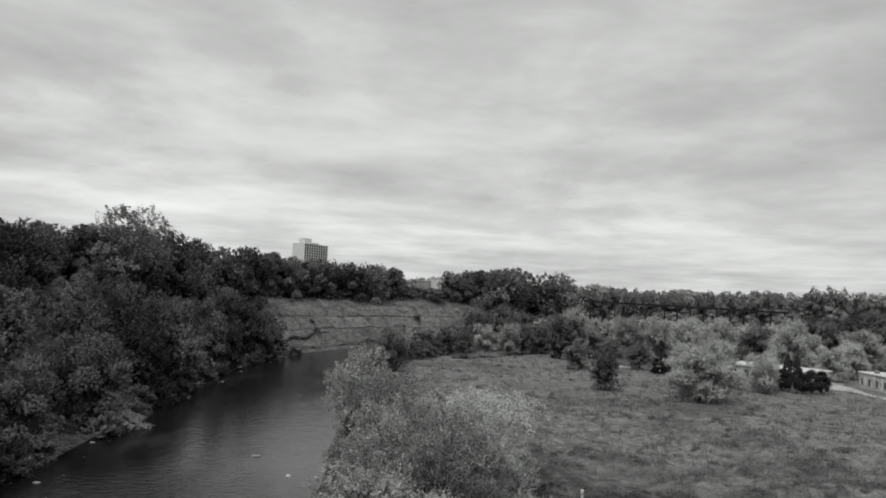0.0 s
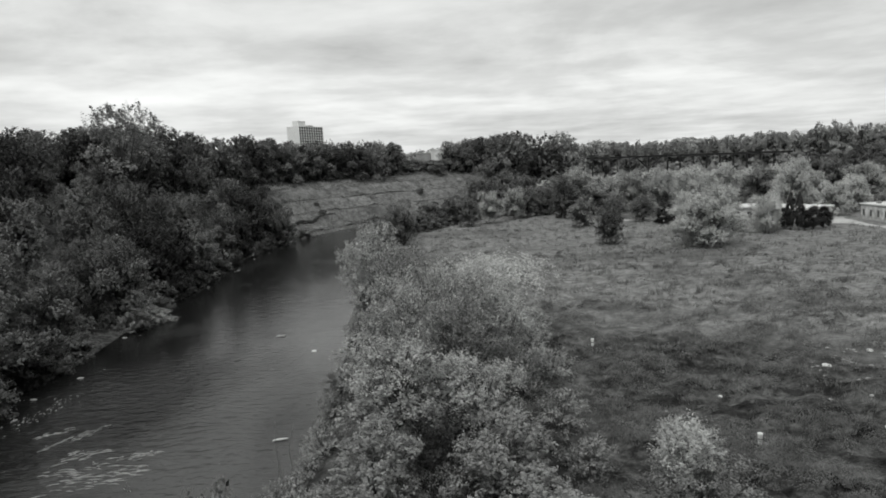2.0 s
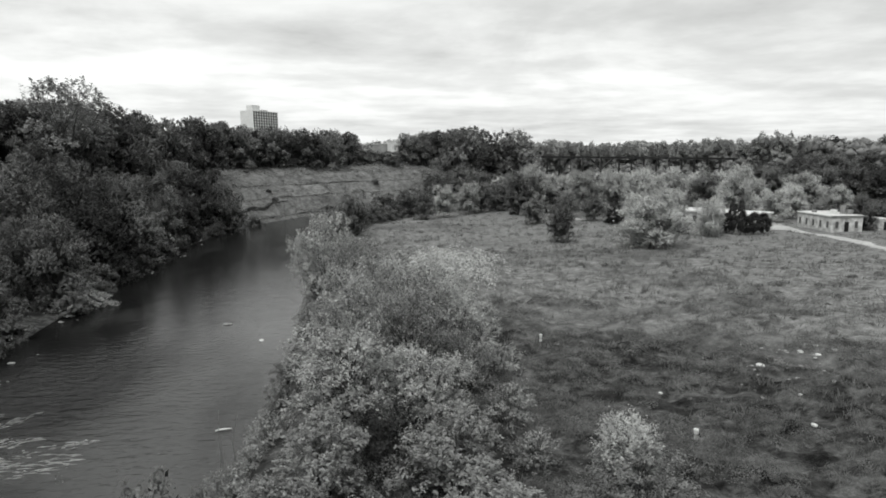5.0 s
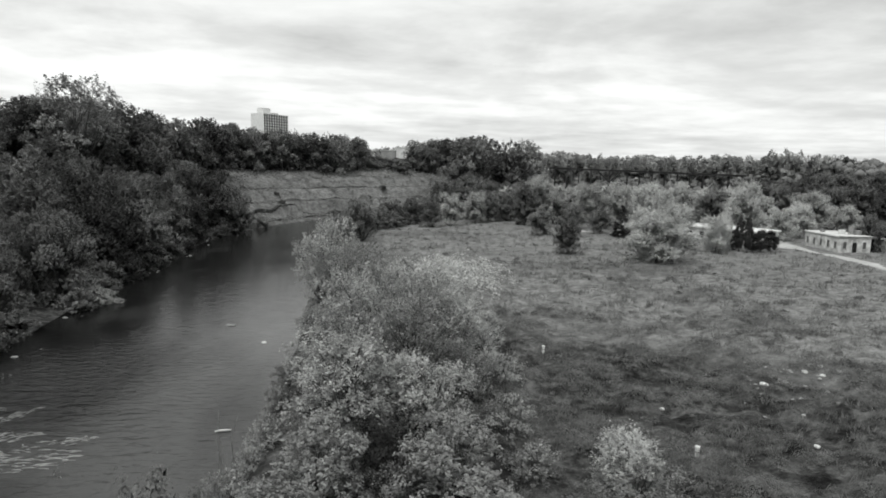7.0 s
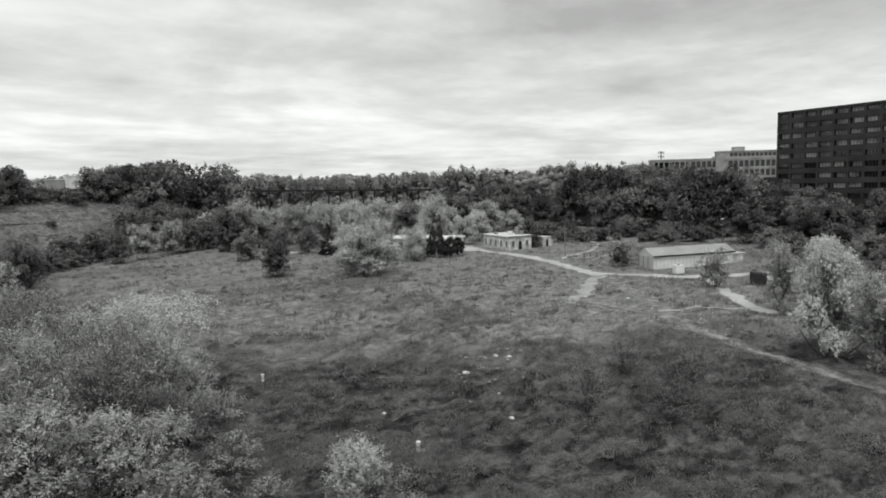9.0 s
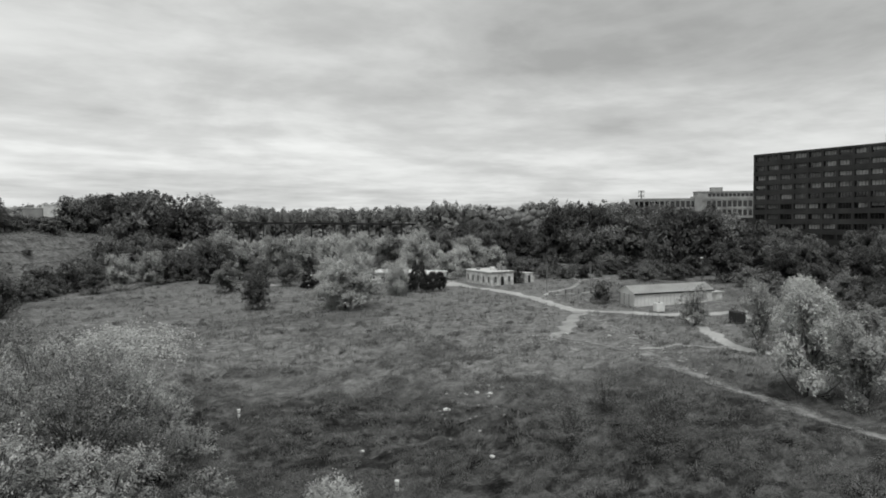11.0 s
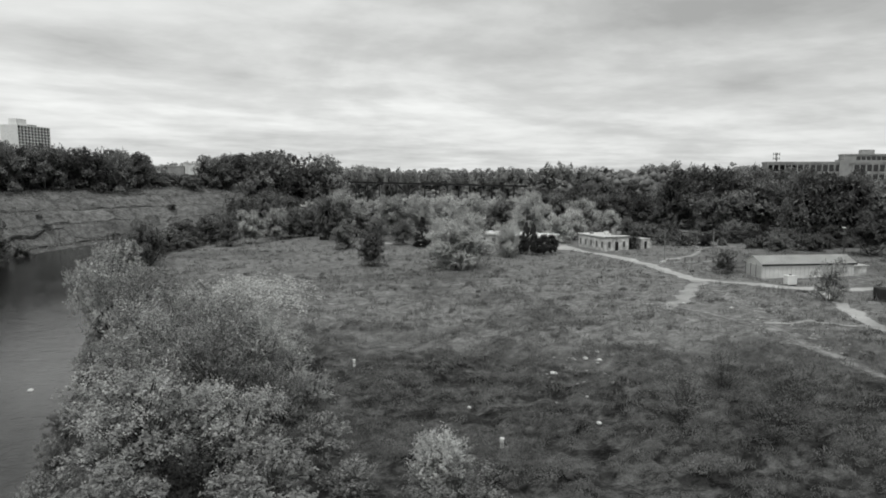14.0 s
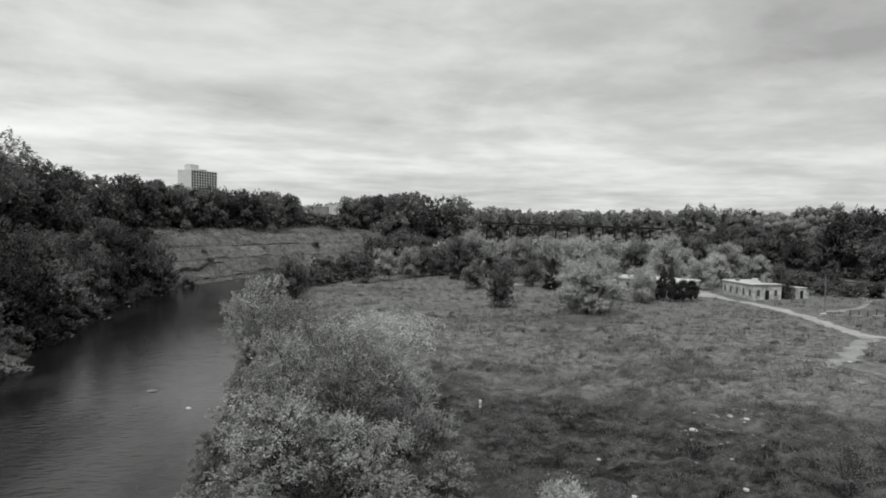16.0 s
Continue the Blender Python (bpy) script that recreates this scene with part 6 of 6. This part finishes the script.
# ---------------------------------------------------------------- small things
def lump(seed, rx, ry, rz, detail=2):
    bm = bmesh.new()
    bmesh.ops.create_icosphere(bm, subdivisions=detail, radius=1.0)
    for v in bm.verts:
        f = 1 + 0.28 * noise.noise(v.co * 1.3 + Vector((seed * 3.1, seed, 0))) + 0.1 * noise.noise(v.co * 4 + Vector((seed, 0, 2)))
        v.co = Vector((v.co.x * rx * f, v.co.y * ry * f, v.co.z * rz * f))
    return bm


def stone(x, y, rx, ry, rz, seed, mat=STONE, label="pale boulder lying in rough grass", z=None, group="boulders in the meadow", name="boulder"):
    ob = part(name, lump(seed, rx, ry, rz), mat)
    ob.matrix_basis = pose(x, y, (ground_z(x, y) if z is None else z) + rz * 0.45, 0, 0, seed * 47)
    return tagged(ob, label, "stone", group)


def marker(x, y, h=0.66):
    """A white capped pipe standing in the grass."""
    ob = thing("marker_post", "white capped marker pipe standing in the meadow", "post", x, y, ground_z(x, y), group="marker pipes")
    part("pipe", tube([[((0, 0, -0.2), 0.135), ((0, 0, h * 0.9), 0.135)]], 12), WHITE, ob)
    part("cap", tube([[((0, 0, h * 0.88), 0.165), ((0, 0, h), 0.165), ((0, 0, h + 0.03), 0.02)]], 12), WHITE, ob)
    part("band", tube([[((0, 0, h * 0.42), 0.142), ((0, 0, h * 0.5), 0.142)]], 12), DARK, ob, "dark band")


for x, y in ((13.2, 57.6), (18.3, 35.9), (7.9, 64.9), (16.3, 24.3)):
    marker(x, y)
for i, (x, y, s) in enumerate(((19.7, 44.6, 0.25), (27.7, 38.1, 0.3), (29.7, 48.0, 0.42), (29.0, 48.7, 0.25), (35.9, 52.0, 0.42), (36.7, 50.7, 0.36), (28.8, 47.2, 0.2), (37.6, 52.4, 0.3), (48, 40, 0.3), (66, 71, 0.4), (70, 66, 0.35))):
    stone(x, y, s * 0.85, s * 0.65, s * 0.42, i + 1)


def utility_pole(x, y, h, lamp=False):
    ob = thing("lamp_post" if lamp else "utility_pole", "pole lamp beside the far track" if lamp else "slim wooden utility pole beside the track", "lamp post" if lamp else "pole", x, y, ground_z(x, y))
    part("pole", tube([[((0, 0, -0.4), 0.15), ((0, 0, h), 0.10)]], 8), GREYMETAL, ob)
    if lamp:
        rod("arm", (0, 0, h - 0.1), (-0.9, -0.5, h + 0.1), 0.06, GREYMETAL, ob)
        part("lamp_head", box_mesh(-1.5, -0.9, h - 0.05, -0.7, -0.3, h + 0.3, bevel=0.08), WHITE, ob)
    else:
        part("crossarm", box_mesh(-0.9, -0.06, h - 0.6, 0.9, 0.06, h - 0.45), BARK, ob)


utility_pole(99.5, 114, 7.5)
utility_pole(118, 118, 6.5)
utility_pole(186, 152, 6.2, True)
utility_pole(187, 146, 7.6, True)
utility_pole(152, 109, 6.4, True)
utility_pole(157, 108, 5.4)


def water_tank(x, y):
    ob = thing("white_tank", "square white plastic tank on a skid beside the shed", "tank", x, y, ground_z(x, y), -12)
    part("tank", box_mesh(-0.9, -0.6, 0.12, 0.9, 0.6, 1.75, bevel=0.05), WHITE, ob)
    part("skid", box_mesh(-0.8, -0.65, -0.05, 0.8, 0.65, 0.12), BARK, ob)
    part("lid", tube([[((0, 0, 1.74), 0.22), ((0, 0, 1.84), 0.22), ((0, 0, 1.85), 0.02)]], 10), DARKMETAL, ob)


water_tank(95.8, 77.9)


def trailer(x, y):
    ob = thing("dark_trailer", "small black box trailer with white gear beside it", "trailer", x, y, ground_z(x, y), 60)
    part("body", box_mesh(-1.15, -0.9, 0.4, 1.15, 0.9, 2.1, bevel=0.08), DARKMETAL, ob)
    for s in (-1.02, 1.02):
        part("wheel", tube([[((0, s - 0.1, 0.35), 0.35), ((0, s + 0.1, 0.35), 0.35)]], 12), DARK, ob)
    part("drawbar", box_mesh(1.15, -0.08, 0.4, 2.1, 0.08, 0.5), DARKMETAL, ob)
    t = thing("white_drum", "white drum standing beside the black trailer", "drum", x + 1.9, y - 0.7, ground_z(x + 1.9, y - 0.7))
    part("drum", tube([[((0, 0, 0), 0.62), ((0, 0, 1.25), 0.62), ((0, 0, 1.3), 0.05)]], 14), WHITE, t)
    part("rim", tube([[((0, 0, 0.6), 0.66), ((0, 0, 0.68), 0.66)]], 14), GREYMETAL, t)


trailer(95.6, 61.8)


def yard_fence():
    ob = thing("yard_fence", "low weathered rail fence by the gravel road", "fence", 100.5, 108.5, ground_z(100.5, 108.5), -8)
    for k in range(8):
        part("post", box_mesh(k * 1.8 - 0.07, -0.07, -0.3, k * 1.8 + 0.07, 0.07, 1.2), BARK, ob)
    for z in (0.55, 0.95):
        part("rail", box_mesh(0, -0.1, z, 12.6, -0.07, z + 0.12), BARK_PALE, ob)


def barriers():
    for i, (x, y, t) in enumerate(((97, 107, 5), (99.5, 105.8, -12), (103, 104.5, 0), (106.5, 104.4, 8), (95.2, 109.5, 30))):
        ob = part("concrete_barrier", box_mesh(-1.2, -0.3, -0.1, 1.2, 0.3, 0.55, bevel=0.1), STONE if i == 4 else CONCRETE)
        ob.matrix_basis = pose(x, y, ground_z(x, y), 0, 0, t)
        tagged(ob, "pale concrete block lying beside the road", "barrier", "concrete blocks")


yard_fence()
barriers()


def guard_rail():
    pts = [(150, 172), (158, 162), (166, 152), (176, 147), (188, 141), (196, 133)]
    ob = thing("guard_rail", "long dark guard rail along the far embankment", "rail", 0, 0, 0)
    for a, b in zip(pts, pts[1:]):
        za, zb = ground_z(*a), ground_z(*b)
        me = tube([[((a[0], a[1], za + 0.75), 0.16), ((b[0], b[1], zb + 0.75), 0.16)]], 6)
        part("rail", me, DARKMETAL, ob)
        part("post", box_mesh(a[0] - 0.1, a[1] - 0.1, za - 0.3, a[0] + 0.1, a[1] + 0.1, za + 0.8), DARKMETAL, ob)


guard_rail()

# stones, driftwood and white water in the river
stone(-16.7, 70.9, 0.38, 0.3, 0.2, 21, STONE, "pale rock breaking the river's surface", RIVER_Z - 0.1, "river rocks", "river_rock")
stone(-12.2, 32.6, 0.5, 0.4, 0.3, 22, STONE, "pale rock at the water's edge", RIVER_Z - 0.05, "river rocks", "river_rock")
stone(-22.6, 78.5, 0.7, 0.3, 0.2, 23, ROCK, "flat rock just above the water", RIVER_Z - 0.08, "river rocks", "river_rock")
drift = part("driftwood", tube([[((-0.6, 0, 0), 0.06), ((-0.2, 0.03, 0.04), 0.09), ((0.3, -0.02, 0.05), 0.09), ((0.62, 0.04, 0.02), 0.05)]], 8), STONE)
drift.matrix_basis = pose(-14.3, 46.7, RIVER_Z + 0.05, 0, 0, 12)
tagged(drift, "bleached log drifting in the river", "log")
rr = random.Random(8)
for i in range(44):
    y = rr.uniform(48, 225)
    line_x = np.interp(y, RIVER[2:10, 1], RIVER[2:10, 0] - RIVER_HALF[2:10])
    s = rr.uniform(0.13, 0.24) if i % 4 else rr.uniform(0.2, 0.32)
    x = line_x + rr.uniform(-2.5, 1.6)
    stone(x, y, s * 1.5, s, s * 0.55, 30 + i, ROCK, "grey rock on the far river bank", max(ground_z(x, y), RIVER_Z - 0.1), "bank rocks", "bank_rock")


def riffle():
    """Small broken crests where the river runs shallow."""
    r = np.random.RandomState(15)
    V, F, k = [], [], 0
    # from, to, spread across, number, and how long the crests run
    rows = [(-39.3, 52.2, -38.3, 59.2, 1.0, 110, 0.22),
             (-35.8, 49.6, -33.7, 50.9, 0.3, 30, 0.5),
             (-33.6, 47.2, -30.9, 51.2, 0.4, 44, 0.7),
             (-31.1, 46.1, -29.3, 46.3, 0.3, 16, 0.4),
             (-31.2, 44.4, -27.8, 46.4, 0.35, 26, 0.8),
             (-28.8, 43.9, -23.4, 45.7, 0.35, 40, 0.5),
             (-31.1, 43.1, -23.7, 43.1, 0.4, 34, 0.9),
             (-28.5, 42.0, -23.3, 42.3, 0.35, 26, 0.9),
             (-29.5, 40.7, -24.4, 41.3, 0.4, 26, 0.9),
             (-23.5, 40.7, -22.6, 39.2, 0.3, 14, 0.25)]
    for x0, y0, x1, y1, wide, n, long in rows:
        run = math.atan2(y1 - y0, x1 - x0)
        for _ in range(int(n * 0.8)):
            f = r.uniform(0, 1)
            x, y = x0 + f * (x1 - x0) + r.normal() * wide * 0.5, y0 + f * (y1 - y0) + r.normal() * wide
            L, w, a = long * r.uniform(0.3, 1.9), r.uniform(0.002, 0.010), run + r.normal(0, 0.16)
            for t in range(4):
                f0, f1 = t / 4 - 0.5, (t + 1) / 4 - 0.5
                for q, (f, s) in enumerate(((f0, -1), (f1, -1), (f1, 1), (f0, 1))):
                    lw = w * (1 - 3.4 * f * f) * s
                    V.append((x + f * L * math.cos(a) - lw * math.sin(a), y + f * L * math.sin(a) + lw * math.cos(a), RIVER_Z + 0.02 + 0.07 * (1 - 4 * f * f) * (0.3 + (s > 0))))
                F.append((k, k + 1, k + 2, k + 3))
                k += 4
    ob = part("white_water", flat_mesh("white_water", np.array(V), faces_quad=np.array(F)), FOAM)
    tagged(ob, "broken white crests on the shallow riffle", "water", kind="stuff")


riffle()


def stone_rubble():
    """Loose pale stones strewn along the worn track and round the boulders."""
    r = np.random.RandomState(77)
    v, f = ICO[1]
    V, F, k = [], [], 0
    for x0, y0, x1, y1, spread, n in ((79, 77, 69, 58, 1.6, 110), (67, 56, 61, 44, 1.8, 70), (60, 68, 50, 66, 2.4, 50), (28, 46, 38, 53, 2.2, 40), (66, 60, 78, 50, 1.5, 40)):
        for _ in range(n):
            t = r.uniform()
            x, y = x0 + (x1 - x0) * t + r.normal() * spread, y0 + (y1 - y0) * t + r.normal() * spread
            s = r.uniform(0.06, 0.2)
            p = v * r.uniform(0.75, 1.2, (len(v), 1)) * np.array([s * r.uniform(1, 1.8), s, s * 0.6]) + np.array([x, y, ground_z(x, y) + 0.03])
            V.append(p), F.append(f + k)
            k += len(v)
    ob = part("stone_rubble", flat_mesh("stone_rubble", np.concatenate(V), faces_tri=np.concatenate(F)), GRAVEL_STONE)
    tagged(ob, "loose pale stones strewn along the worn tracks", "rubble", kind="stuff")


stone_rubble()
